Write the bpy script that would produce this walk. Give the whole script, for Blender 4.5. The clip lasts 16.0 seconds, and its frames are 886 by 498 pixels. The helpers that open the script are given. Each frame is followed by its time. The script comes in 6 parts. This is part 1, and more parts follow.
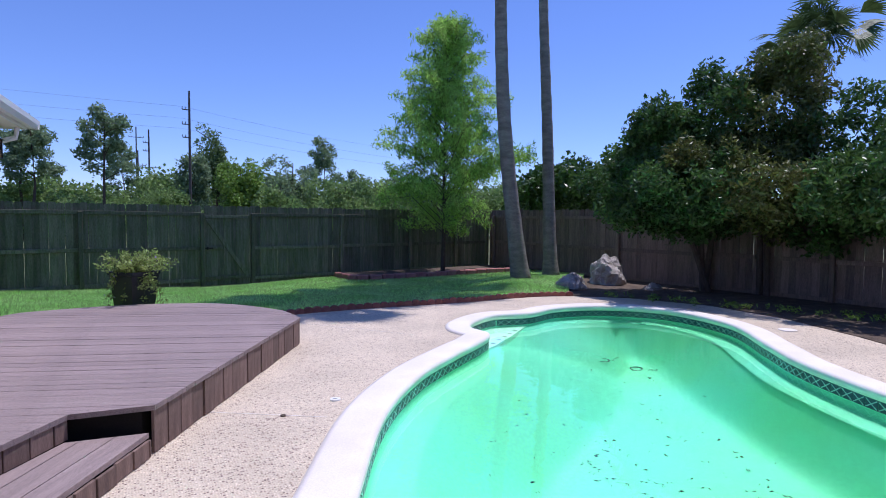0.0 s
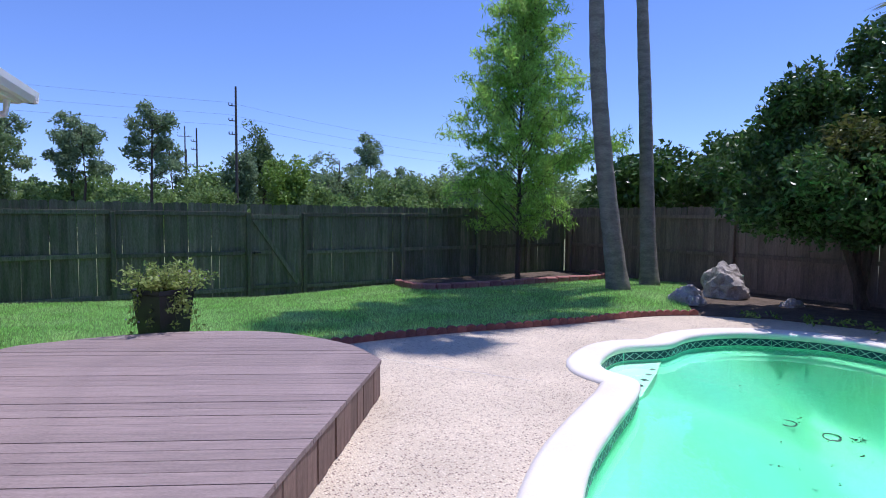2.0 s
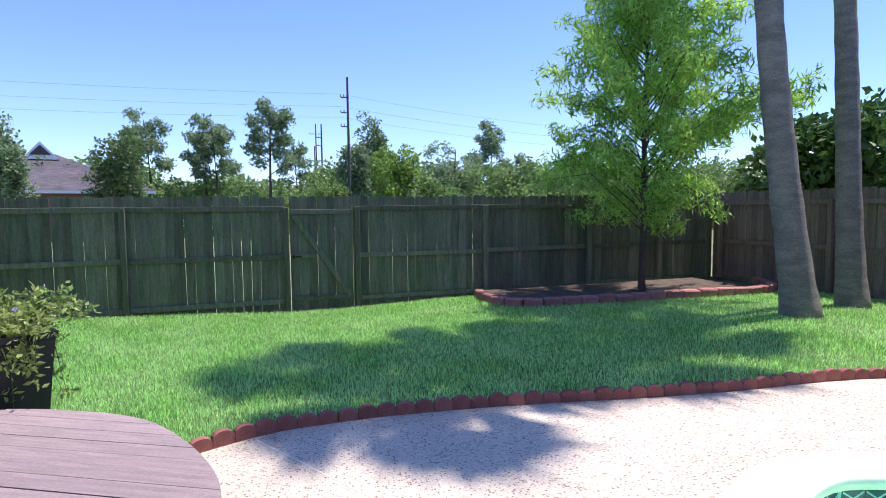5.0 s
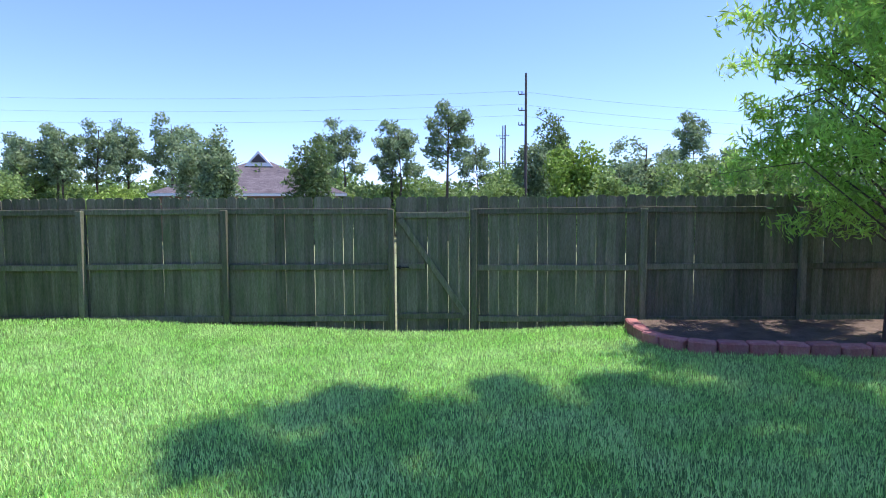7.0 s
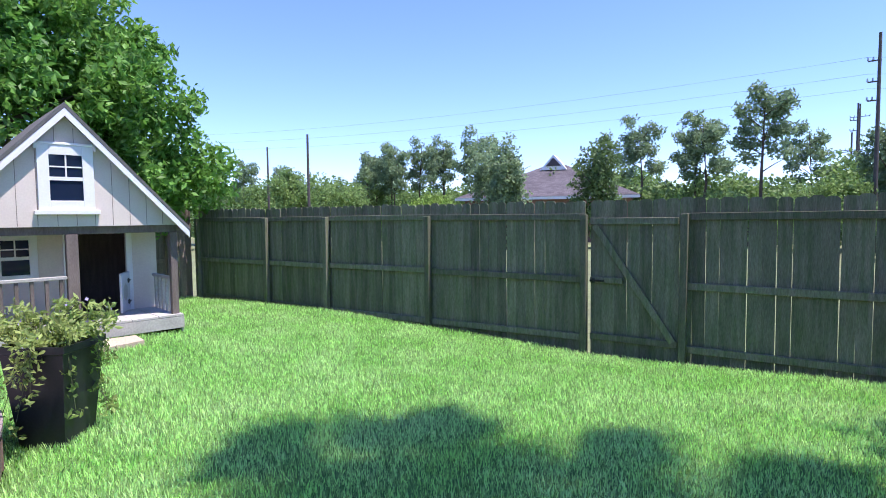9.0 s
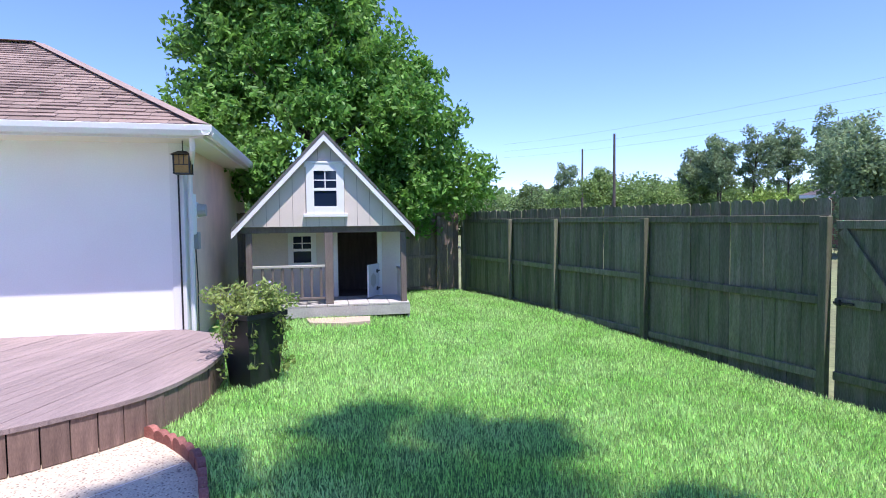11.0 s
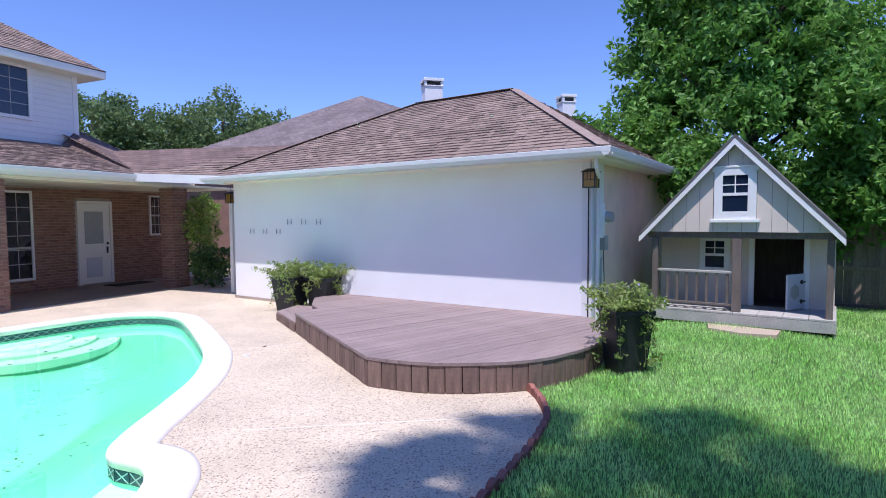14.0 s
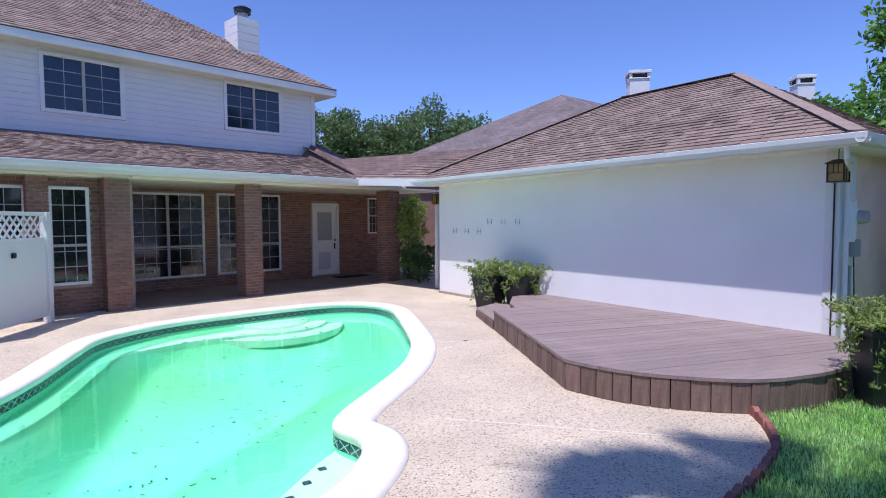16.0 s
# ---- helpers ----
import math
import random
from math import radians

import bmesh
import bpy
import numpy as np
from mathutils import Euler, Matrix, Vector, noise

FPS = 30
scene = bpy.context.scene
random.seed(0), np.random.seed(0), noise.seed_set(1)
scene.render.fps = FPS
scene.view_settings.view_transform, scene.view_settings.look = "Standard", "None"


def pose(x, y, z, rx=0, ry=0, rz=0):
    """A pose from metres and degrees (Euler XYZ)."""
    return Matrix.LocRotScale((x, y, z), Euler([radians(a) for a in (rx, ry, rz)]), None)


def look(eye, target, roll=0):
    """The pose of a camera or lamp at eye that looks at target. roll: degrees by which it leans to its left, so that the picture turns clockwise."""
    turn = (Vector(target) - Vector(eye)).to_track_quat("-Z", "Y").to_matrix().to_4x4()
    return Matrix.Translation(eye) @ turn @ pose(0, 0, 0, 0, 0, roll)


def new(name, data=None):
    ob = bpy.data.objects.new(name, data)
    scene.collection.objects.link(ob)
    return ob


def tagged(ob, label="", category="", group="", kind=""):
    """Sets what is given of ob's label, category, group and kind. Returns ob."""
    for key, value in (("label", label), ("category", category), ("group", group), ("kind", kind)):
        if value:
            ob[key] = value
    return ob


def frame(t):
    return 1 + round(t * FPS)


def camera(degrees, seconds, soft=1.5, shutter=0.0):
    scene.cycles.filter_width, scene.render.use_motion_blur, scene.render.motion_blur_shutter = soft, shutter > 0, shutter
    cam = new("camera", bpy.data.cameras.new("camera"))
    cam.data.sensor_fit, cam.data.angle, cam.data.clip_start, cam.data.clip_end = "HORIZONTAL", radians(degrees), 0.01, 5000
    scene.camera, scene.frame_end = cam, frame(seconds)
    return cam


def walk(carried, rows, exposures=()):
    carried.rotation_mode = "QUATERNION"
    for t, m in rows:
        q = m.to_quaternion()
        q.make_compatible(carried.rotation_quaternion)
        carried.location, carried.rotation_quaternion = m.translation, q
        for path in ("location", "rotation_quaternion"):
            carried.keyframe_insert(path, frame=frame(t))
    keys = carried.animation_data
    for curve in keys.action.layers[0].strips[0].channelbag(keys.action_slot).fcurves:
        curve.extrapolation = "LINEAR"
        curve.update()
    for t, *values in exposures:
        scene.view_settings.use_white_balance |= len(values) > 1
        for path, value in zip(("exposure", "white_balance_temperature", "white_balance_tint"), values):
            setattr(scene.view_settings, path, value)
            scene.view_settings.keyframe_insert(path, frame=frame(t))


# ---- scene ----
cam = camera(77.1, 16.0, 1.0)
PATH = [
    (0, (0.087, -0.123, 1.432), (0.99, 1.546, 1.329), 0.6),
    (0.5, (0.028, 0.415, 1.43), (0.9, 2.1, 1.325), 0.6),
    (1, (0.011, 0.89, 1.423), (0.867, 2.583, 1.317), 0.6),
    (1.5, (0.101, 1.379, 1.445), (0.936, 3.082, 1.336), 0.6),
    (2, (0.266, 1.872, 1.463), (1.045, 3.601, 1.352), 0.5),
    (2.5, (0.55, 2.296, 1.494), (1.278, 4.045, 1.381), 0.5),
    (3, (0.858, 2.713, 1.486), (1.512, 4.492, 1.374), 0.5),
    (3.2, (0.974, 2.888, 1.489), (1.596, 4.681, 1.375), 0.4),
    (5.3, (2.261, 4.497, 1.466), (2.515, 6.375, 1.327), -0.4),
    (5.5, (2.362, 4.678, 1.482), (2.543, 6.564, 1.345), -0.2),
    (6, (2.625, 5.191, 1.465), (2.638, 7.086, 1.331), -0.3),
    (6.5, (2.912, 5.59, 1.452), (2.809, 7.481, 1.319), -0.3),
    (7, (3.175, 5.983, 1.468), (2.868, 7.854, 1.341), -0.3),
    (7.5, (3.447, 6.35, 1.481), (2.915, 8.169, 1.357), -0.3),
    (8, (3.771, 6.615, 1.471), (3.003, 8.349, 1.354), -0.4),
    (8.5, (4.079, 6.868, 1.5), (3.043, 8.457, 1.384), -0.4),
    (9, (4.362, 7.154, 1.508), (3.119, 8.585, 1.395), -0.6),
    (9.2, (4.48, 7.269, 1.499), (3.161, 8.63, 1.38), 0.0),
    (11.3, (5.342, 8.84, 1.509), (3.47, 9.145, 1.414), -0.8),
    (11.5, (5.391, 9.005, 1.516), (3.501, 9.174, 1.42), -0.8),
    (12, (5.514, 9.104, 1.584), (3.622, 8.965, 1.485), -0.6),
    (12.5, (5.624, 9.274, 1.572), (3.777, 8.841, 1.485), -0.5),
    (13, (5.705, 9.459, 1.61), (3.925, 8.802, 1.515), -0.6),
    (13.5, (5.774, 9.628, 1.651), (4.08, 8.774, 1.546), -0.7),
    (14, (5.86, 9.568, 1.654), (4.238, 8.585, 1.548), -0.4),
    (14.5, (5.886, 9.578, 1.667), (4.366, 8.442, 1.558), -0.5),
    (15, (5.857, 9.603, 1.669), (4.443, 8.337, 1.56), -0.4),
    (15.5, (5.912, 9.534, 1.684), (4.592, 8.172, 1.572), -0.3),
    (16, (5.861, 9.512, 1.645), (4.673, 8.033, 1.545), -0.3),
]
EXPOSURES = [(0, -0.2, 5750, 24), (3, 0.12, 5850, 22), (5.5, 0.70, 6250, 21), (9, 0.86, 6150, 23), (11.5, 0.66, 6050, 23), (12.5, 0.47, 5950, 22), (16, -0.01, 5900, 22)]
walk(cam, [(t, look(eye, target, roll)) for t, eye, target, roll in PATH], EXPOSURES)

# ---- light ----
SUN = Vector((0.355, 0.115, 1.0)).normalized()
world = bpy.data.worlds.new("sky_world")
scene.world = world
world.use_nodes = True
wn, wl = world.node_tree.nodes, world.node_tree.links
sky = wn.new("ShaderNodeTexSky")
sky.sky_type, sky.sun_disc = "NISHITA", False
sky.sun_elevation = math.asin(SUN.z)
sky.sun_rotation = math.atan2(SUN.x, SUN.y)
sky.air_density, sky.dust_density, sky.ozone_density, sky.altitude = 1.0, 0.0, 5.0, 900
wn["Background"].inputs["Strength"].default_value = 0.15
deep_blue = wn.new("ShaderNodeMix")
deep_blue.data_type, deep_blue.blend_type = "RGBA", "MULTIPLY"
deep_blue.inputs["Factor"].default_value = 1.0
deep_blue.inputs["B"].default_value = (0.88, 0.92, 1.14, 1)
wl.new(sky.outputs[0], deep_blue.inputs["A"])
wl.new(deep_blue.outputs["Result"], wn["Background"].inputs["Color"])
sun = new("sun", bpy.data.lights.new("sun", "SUN"))
sun.data.energy, sun.data.angle, sun.data.color = 4.4, radians(0.53), (1.0, 0.95, 0.87)
sun.matrix_world = look((0, 0, 30), Vector((0, 0, 30)) - SUN)
scene.view_settings.exposure = 0.0


# ---- materials ----
def mat(name, base, rough=0.8, vary=0.25, scale=3.0, fine=60.0, bump=0.3, dist=0.01, tint=None, obj_random=0.0, metal=0.0,
        spec=0.5, stretch=(1, 1, 1), island=0.0, trans=0.0, coords="Object"):
    """Noise at two scales over a base colour, with a bump; the tint is a second colour that the large noise brings in."""
    m = bpy.data.materials.new(name)
    m.use_nodes = True
    n, l = m.node_tree.nodes, m.node_tree.links
    b = n["Principled BSDF"]
    b.inputs["Roughness"].default_value, b.inputs["Metallic"].default_value = rough, metal
    b.inputs["Specular IOR Level"].default_value = spec
    tc, mp = n.new("ShaderNodeTexCoord"), n.new("ShaderNodeMapping")
    mp.inputs["Scale"].default_value = stretch
    if coords == "World":
        geo = n.new("ShaderNodeNewGeometry")
        l.new(geo.outputs["Position"], mp.inputs["Vector"])
    else:
        l.new(tc.outputs[coords], mp.inputs["Vector"])
    big, small = n.new("ShaderNodeTexNoise"), n.new("ShaderNodeTexNoise")
    big.inputs["Scale"].default_value, small.inputs["Scale"].default_value = scale, fine
    big.inputs["Detail"].default_value, small.inputs["Detail"].default_value = 5, 4
    for t in (big, small):
        l.new(mp.outputs[0], t.inputs["Vector"])
    second = tint or tuple(c * (1 - vary) for c in base)
    ramp = n.new("ShaderNodeMapRange")
    ramp.inputs["From Min"].default_value, ramp.inputs["From Max"].default_value = 0.35, 0.65
    l.new(big.outputs["Fac"], ramp.inputs["Value"])
    mix = n.new("ShaderNodeMix")
    mix.data_type = "RGBA"
    mix.inputs["A"].default_value, mix.inputs["B"].default_value = (*base, 1), (*second, 1)
    l.new(ramp.outputs[0], mix.inputs["Factor"])
    hsv = n.new("ShaderNodeHueSaturation")
    l.new(mix.outputs["Result"], hsv.inputs["Color"])
    val = n.new("ShaderNodeMapRange")
    val.inputs["From Min"].default_value, val.inputs["From Max"].default_value = 0.3, 0.7
    val.inputs["To Min"].default_value, val.inputs["To Max"].default_value = 1 - vary, 1 + vary
    l.new(small.outputs["Fac"], val.inputs["Value"])
    last = val.outputs[0]
    for amount, kind, out in ((obj_random, "ShaderNodeObjectInfo", "Random"), (island, "ShaderNodeNewGeometry", "Random Per Island")):
        if amount:
            r, k, mul = n.new(kind), n.new("ShaderNodeMapRange"), n.new("ShaderNodeMath")
            k.inputs["To Min"].default_value, k.inputs["To Max"].default_value = 1 - amount, 1 + amount
            mul.operation = "MULTIPLY"
            l.new(r.outputs[out], k.inputs["Value"])
            l.new(k.outputs[0], mul.inputs[0])
            l.new(last, mul.inputs[1])
            last = mul.outputs[0]
    l.new(last, hsv.inputs["Value"])
    l.new(hsv.outputs[0], b.inputs["Base Color"])
    if bump:
        bp = n.new("ShaderNodeBump")
        bp.inputs["Strength"].default_value, bp.inputs["Distance"].default_value = bump, dist
        l.new(small.outputs["Fac"], bp.inputs["Height"])
        l.new(bp.outputs[0], b.inputs["Normal"])
    if trans:
        tr, add = n.new("ShaderNodeBsdfTranslucent"), n.new("ShaderNodeMixShader")
        l.new(hsv.outputs[0], tr.inputs["Color"])
        add.inputs[0].default_value = trans
        l.new(b.outputs[0], add.inputs[1])
        l.new(tr.outputs[0], add.inputs[2])
        l.new(add.outputs[0], n["Material Output"].inputs["Surface"])
    return m


def aggregate_mat():
    """Exposed pebbles in a pale cement."""
    m = bpy.data.materials.new("pebble_concrete")
    m.use_nodes = True
    n, l = m.node_tree.nodes, m.node_tree.links
    b = n["Principled BSDF"]
    b.inputs["Roughness"].default_value = 0.85
    tc = n.new("ShaderNodeTexCoord")
    vor = n.new("ShaderNodeTexVoronoi")
    vor.inputs["Scale"].default_value = 60
    big = n.new("ShaderNodeTexNoise")
    big.inputs["Scale"].default_value, big.inputs["Detail"].default_value = 0.9, 6
    for t in (vor, big):
        l.new(tc.outputs["Object"], t.inputs["Vector"])
    sep = n.new("ShaderNodeSeparateColor")
    l.new(vor.outputs["Color"], sep.inputs[0])
    cr = n.new("ShaderNodeValToRGB")
    e = cr.color_ramp.elements
    e[0].position, e[0].color = 0.0, (0.16, 0.11, 0.09, 1)
    e[1].position, e[1].color = 1.0, (0.84, 0.725, 0.565, 1)
    for p, c in ((0.16, (0.34, 0.245, 0.195, 1)), (0.35, (0.60, 0.475, 0.345, 1)), (0.65, (0.71, 0.60, 0.445, 1))):
        k = e.new(p)
        k.color = c
    l.new(sep.outputs[0], cr.inputs[0])
    edge = n.new("ShaderNodeMapRange")
    edge.inputs["From Min"].default_value, edge.inputs["From Max"].default_value = 0.35, 0.6
    l.new(vor.outputs["Distance"], edge.inputs["Value"])
    mix = n.new("ShaderNodeMix")
    mix.data_type = "RGBA"
    mix.inputs["B"].default_value = (0.66, 0.56, 0.42, 1)
    l.new(edge.outputs[0], mix.inputs["Factor"])
    l.new(cr.outputs[0], mix.inputs["A"])
    hsv = n.new("ShaderNodeHueSaturation")
    v = n.new("ShaderNodeMapRange")
    v.inputs["From Min"].default_value, v.inputs["From Max"].default_value = 0.3, 0.7
    v.inputs["To Min"].default_value, v.inputs["To Max"].default_value = 0.85, 1.1
    l.new(big.outputs["Fac"], v.inputs["Value"])
    l.new(v.outputs[0], hsv.inputs["Value"])
    l.new(mix.outputs["Result"], hsv.inputs["Color"])
    l.new(hsv.outputs[0], b.inputs["Base Color"])
    bp = n.new("ShaderNodeBump")
    bp.invert = True
    bp.inputs["Strength"].default_value, bp.inputs["Distance"].default_value = 0.8, 0.008
    l.new(vor.outputs["Distance"], bp.inputs["Height"])
    l.new(bp.outputs[0], b.inputs["Normal"])
    return m


def shingle_mat(name, base):
    """Asphalt tabs in courses of 0.14 m; the mesh's UV is metres along the eave and up the slope."""
    m = bpy.data.materials.new(name)
    m.use_nodes = True
    n, l = m.node_tree.nodes, m.node_tree.links
    b = n["Principled BSDF"]
    b.inputs["Roughness"].default_value = 0.95
    uv = n.new("ShaderNodeUVMap")
    br = n.new("ShaderNodeTexBrick")
    br.inputs["Scale"].default_value = 1.0
    br.inputs["Brick Width"].default_value, br.inputs["Row Height"].default_value = 0.31, 0.14
    br.inputs["Mortar Size"].default_value, br.inputs["Bias"].default_value = 0.009, 0.0
    br.inputs["Color1"].default_value = (*[c * 1.22 for c in base], 1)
    br.inputs["Color2"].default_value = (*[c * 0.78 for c in base], 1)
    br.inputs["Mortar"].default_value = (*[c * 0.45 for c in base], 1)
    l.new(uv.outputs[0], br.inputs["Vector"])
    big, small = n.new("ShaderNodeTexNoise"), n.new("ShaderNodeTexNoise")
    big.inputs["Scale"].default_value, small.inputs["Scale"].default_value = 0.8, 45
    hsv, v, w = n.new("ShaderNodeHueSaturation"), n.new("ShaderNodeMath"), n.new("ShaderNodeMath")
    l.new(uv.outputs[0], big.inputs["Vector"])
    l.new(uv.outputs[0], small.inputs["Vector"])
    v.operation, w.operation = "ADD", "ADD"
    l.new(big.outputs["Fac"], v.inputs[0])
    l.new(small.outputs["Fac"], v.inputs[1])
    l.new(v.outputs[0], hsv.inputs["Value"])
    l.new(br.outputs["Color"], hsv.inputs["Color"])
    l.new(hsv.outputs[0], b.inputs["Base Color"])
    bp = n.new("ShaderNodeBump")
    bp.inputs["Strength"].default_value, bp.inputs["Distance"].default_value = 0.6, 0.01
    l.new(br.outputs["Fac"], bp.inputs["Height"])
    bp.invert = True
    l.new(bp.outputs[0], b.inputs["Normal"])
    return m




def water_mat():
    m = bpy.data.materials.new("pool_water")
    m.use_nodes = True
    n, l = m.node_tree.nodes, m.node_tree.links
    b = n["Principled BSDF"]
    b.inputs["Base Color"].default_value = (0.62, 1.0, 0.86, 1)
    b.inputs["Roughness"].default_value, b.inputs["IOR"].default_value = 0.02, 1.33
    b.inputs["Transmission Weight"].default_value = 1.0
    tc, t, bp = n.new("ShaderNodeTexCoord"), n.new("ShaderNodeTexNoise"), n.new("ShaderNodeBump")
    t.inputs["Scale"].default_value, t.inputs["Detail"].default_value = 3.5, 3
    l.new(tc.outputs["Object"], t.inputs["Vector"])
    l.new(t.outputs["Fac"], bp.inputs["Height"])
    bp.inputs["Strength"].default_value, bp.inputs["Distance"].default_value = 0.12, 0.02
    l.new(bp.outputs[0], b.inputs["Normal"])
    return m


def plaster_mat():
    """Pool plaster, green with algae in broad patches."""
    m = mat("pool_plaster", (0.185, 0.66, 0.50), 0.7, 0.06, 0.45, 25, 0.1, 0.01, tint=(0.19, 0.62, 0.33), coords="World")
    return m


M_AGG = aggregate_mat()
M_COPING = mat("cast_coping", (0.86, 0.81, 0.74), 0.8, 0.06, 2.0, 90, 0.25, 0.004, tint=(0.78, 0.72, 0.64))
M_PLASTER = plaster_mat()
M_WATER = water_mat()
M_TILE = mat("teal_tile", (0.014, 0.055, 0.07), 0.2, 0.2, 6, 80, 0.1, 0.002, obj_random=0.2)
M_TILE_PALE = mat("pale_tile", (0.35, 0.55, 0.50), 0.25, 0.15, 6, 80, 0.1, 0.002)
M_TILE_DARK = mat("dark_tile", (0.03, 0.05, 0.06), 0.3, 0.1)
M_SOIL = mat("bed_soil", (0.09, 0.065, 0.045), 0.95, 0.4, 4, 40, 0.8, 0.03, tint=(0.15, 0.11, 0.08))
M_EARTH = mat("far_ground", (0.20, 0.24, 0.10), 0.95, 0.3, 0.2, 8, 0.4, 0.05, tint=(0.14, 0.14, 0.07))
M_TURF = mat("turf", (0.12, 0.25, 0.05), 0.9, 0.3, 1.6, 45, 0.9, 0.03, tint=(0.09, 0.19, 0.04))
M_BLADE = mat("grass_blade", (0.44, 0.75, 0.22), 0.46, 0.25, 1.3, 30, 0.0, 0.0, tint=(0.62, 0.86, 0.36), island=0.6, trans=0.48, spec=0.5)
M_FENCE = mat("weathered_cedar", (0.205, 0.19, 0.14), 0.9, 0.32, 3.5, 34, 0.45, 0.006, tint=(0.12, 0.14, 0.075), obj_random=0.28, stretch=(6, 6, 0.6), coords="World")
M_FENCE_WARM = mat("weathered_brown_cedar", (0.27, 0.20, 0.165), 0.9, 0.28, 5, 34, 0.35, 0.006, tint=(0.195, 0.145, 0.12), obj_random=0.25, stretch=(6, 6, 0.6), coords="World")
M_DECK = mat("painted_deck_board", (0.335, 0.256, 0.238), 0.78, 0.28, 2.2, 34, 0.6, 0.004, tint=(0.25, 0.192, 0.182), obj_random=0.10, stretch=(1, 12, 4))
M_FASCIA = mat("painted_fascia_board", (0.25, 0.165, 0.132), 0.8, 0.22, 3, 30, 0.4, 0.003, tint=(0.15, 0.098, 0.08), obj_random=0.2, stretch=(6, 6, 1))
M_LITTER = mat("wet_leaf", (0.02, 0.05, 0.035), 0.9, 0.2)
M_CAP = mat("shingle_cap", (0.33, 0.25, 0.215), 0.95, 0.2, 6, 60, 0.4, 0.004)
# near-black for the shaded hollows under floors; the door mat shares it
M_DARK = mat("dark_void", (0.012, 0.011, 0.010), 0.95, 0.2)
M_WHITE = mat("white_stucco", (0.90, 0.90, 0.90), 0.85, 0.025, 0.8, 60, 0.14, 0.003, tint=(0.86, 0.855, 0.85))
M_TRIM = mat("white_trim_paint", (0.80, 0.80, 0.79), 0.5, 0.03, 2, 50, 0.05, 0.002)
M_CREAM = mat("cream_soffit", (0.80, 0.765, 0.63), 0.7, 0.03, 2, 50, 0.05, 0.002)
M_SIDING = mat("white_siding", (0.78, 0.78, 0.78), 0.75, 0.04, 1.5, 40, 0.05, 0.002)
M_PINK = mat("pink_end_wall", (0.88, 0.66, 0.55), 0.9, 0.12, 3, 50, 0.3, 0.004)
M_BRICK = mat("red_brick", (0.235, 0.122, 0.088), 0.9, 0.24, 8, 60, 0.4, 0.003, tint=(0.29, 0.165, 0.12), obj_random=0.22)
M_MORTAR = mat("mortar", (0.42, 0.35, 0.29), 0.95, 0.15, 5, 70, 0.4, 0.004)
M_ROOF = shingle_mat("brown_shingles", (0.175, 0.120, 0.105))
M_SHINGLE = mat("shingle_tabs", (0.285, 0.213, 0.175), 0.95, 0.18, 0.7, 55, 0.5, 0.004, tint=(0.225, 0.165, 0.135), island=0.22)
M_ROOF_GREY = shingle_mat("grey_shingles", (0.115, 0.10, 0.108))
M_ROOF_FAR = shingle_mat("far_shingles", (0.19, 0.155, 0.15))
M_BLUEGLASS = mat("upstairs_window_glass", (0.012, 0.022, 0.05), 0.06, 0.05, 1, 5, 0, 0, spec=0.7)
M_PORCHGLASS = mat("porch_window_glass", (0.022, 0.027, 0.026), 0.05, 0.3, 0.8, 5, 0, 0, spec=0.7)
M_SCALLOP = mat("red_edging_stone", (0.26, 0.085, 0.065), 0.85, 0.25, 9, 70, 0.4, 0.004, tint=(0.33, 0.14, 0.11), obj_random=0.2)
M_BLOCK = mat("red_wall_block", (0.38, 0.135, 0.12), 0.85, 0.2, 7, 70, 0.4, 0.004, tint=(0.46, 0.22, 0.19), obj_random=0.2)
M_PHSIDE = mat("taupe_siding_paint", (0.68, 0.60, 0.53), 0.7, 0.05, 2, 50, 0.1, 0.002, tint=(0.63, 0.555, 0.49))
# weathered post wood; on the inner back wall its dark tone stands for shade
M_PHPOST = mat("weathered_post_inner_shade", (0.18, 0.145, 0.13), 0.9, 0.25, 4, 40, 0.4, 0.004, stretch=(6, 6, 0.7))
M_PHDECK = mat("playhouse_deck_board", (0.46, 0.44, 0.41), 0.85, 0.15, 4, 40, 0.3, 0.003, obj_random=0.12)
M_PHROOF = mat("playhouse_roofing", (0.13, 0.13, 0.125), 0.95, 0.2, 6, 80, 0.4, 0.004)
M_PLANTER = mat("black_resin_planter", (0.018, 0.020, 0.026), 0.45, 0.2, 4, 60, 0.15, 0.002)
M_BARK = mat("palm_bark", (0.30, 0.27, 0.225), 0.95, 0.25, 3, 26, 0.7, 0.02, tint=(0.19, 0.17, 0.14), stretch=(1, 1, 3))
M_TRUNK = mat("tree_bark", (0.12, 0.09, 0.07), 0.95, 0.3, 5, 30, 0.7, 0.02, stretch=(3, 3, 0.6))
M_ROCK = mat("limestone_rock", (0.52, 0.475, 0.43), 0.95, 0.25, 5, 40, 0.8, 0.02, tint=(0.32, 0.285, 0.26))
# concrete with the porch roof's shade put into its brown
M_PORCH = mat("shaded_porch_concrete", (0.27, 0.20, 0.16), 0.8, 0.2, 1.2, 50, 0.3, 0.003, tint=(0.21, 0.16, 0.13))
M_FLAG = mat("flagstone", (0.52, 0.42, 0.32), 0.9, 0.12, 3, 50, 0.4, 0.004)


def leaf_mat(name, a, b, trans=0.35, rough=0.5):
    return mat(name, a, rough, 0.2, 0.8, 9, 0, 0, tint=b, island=0.35, trans=trans, spec=0.35, coords="World")


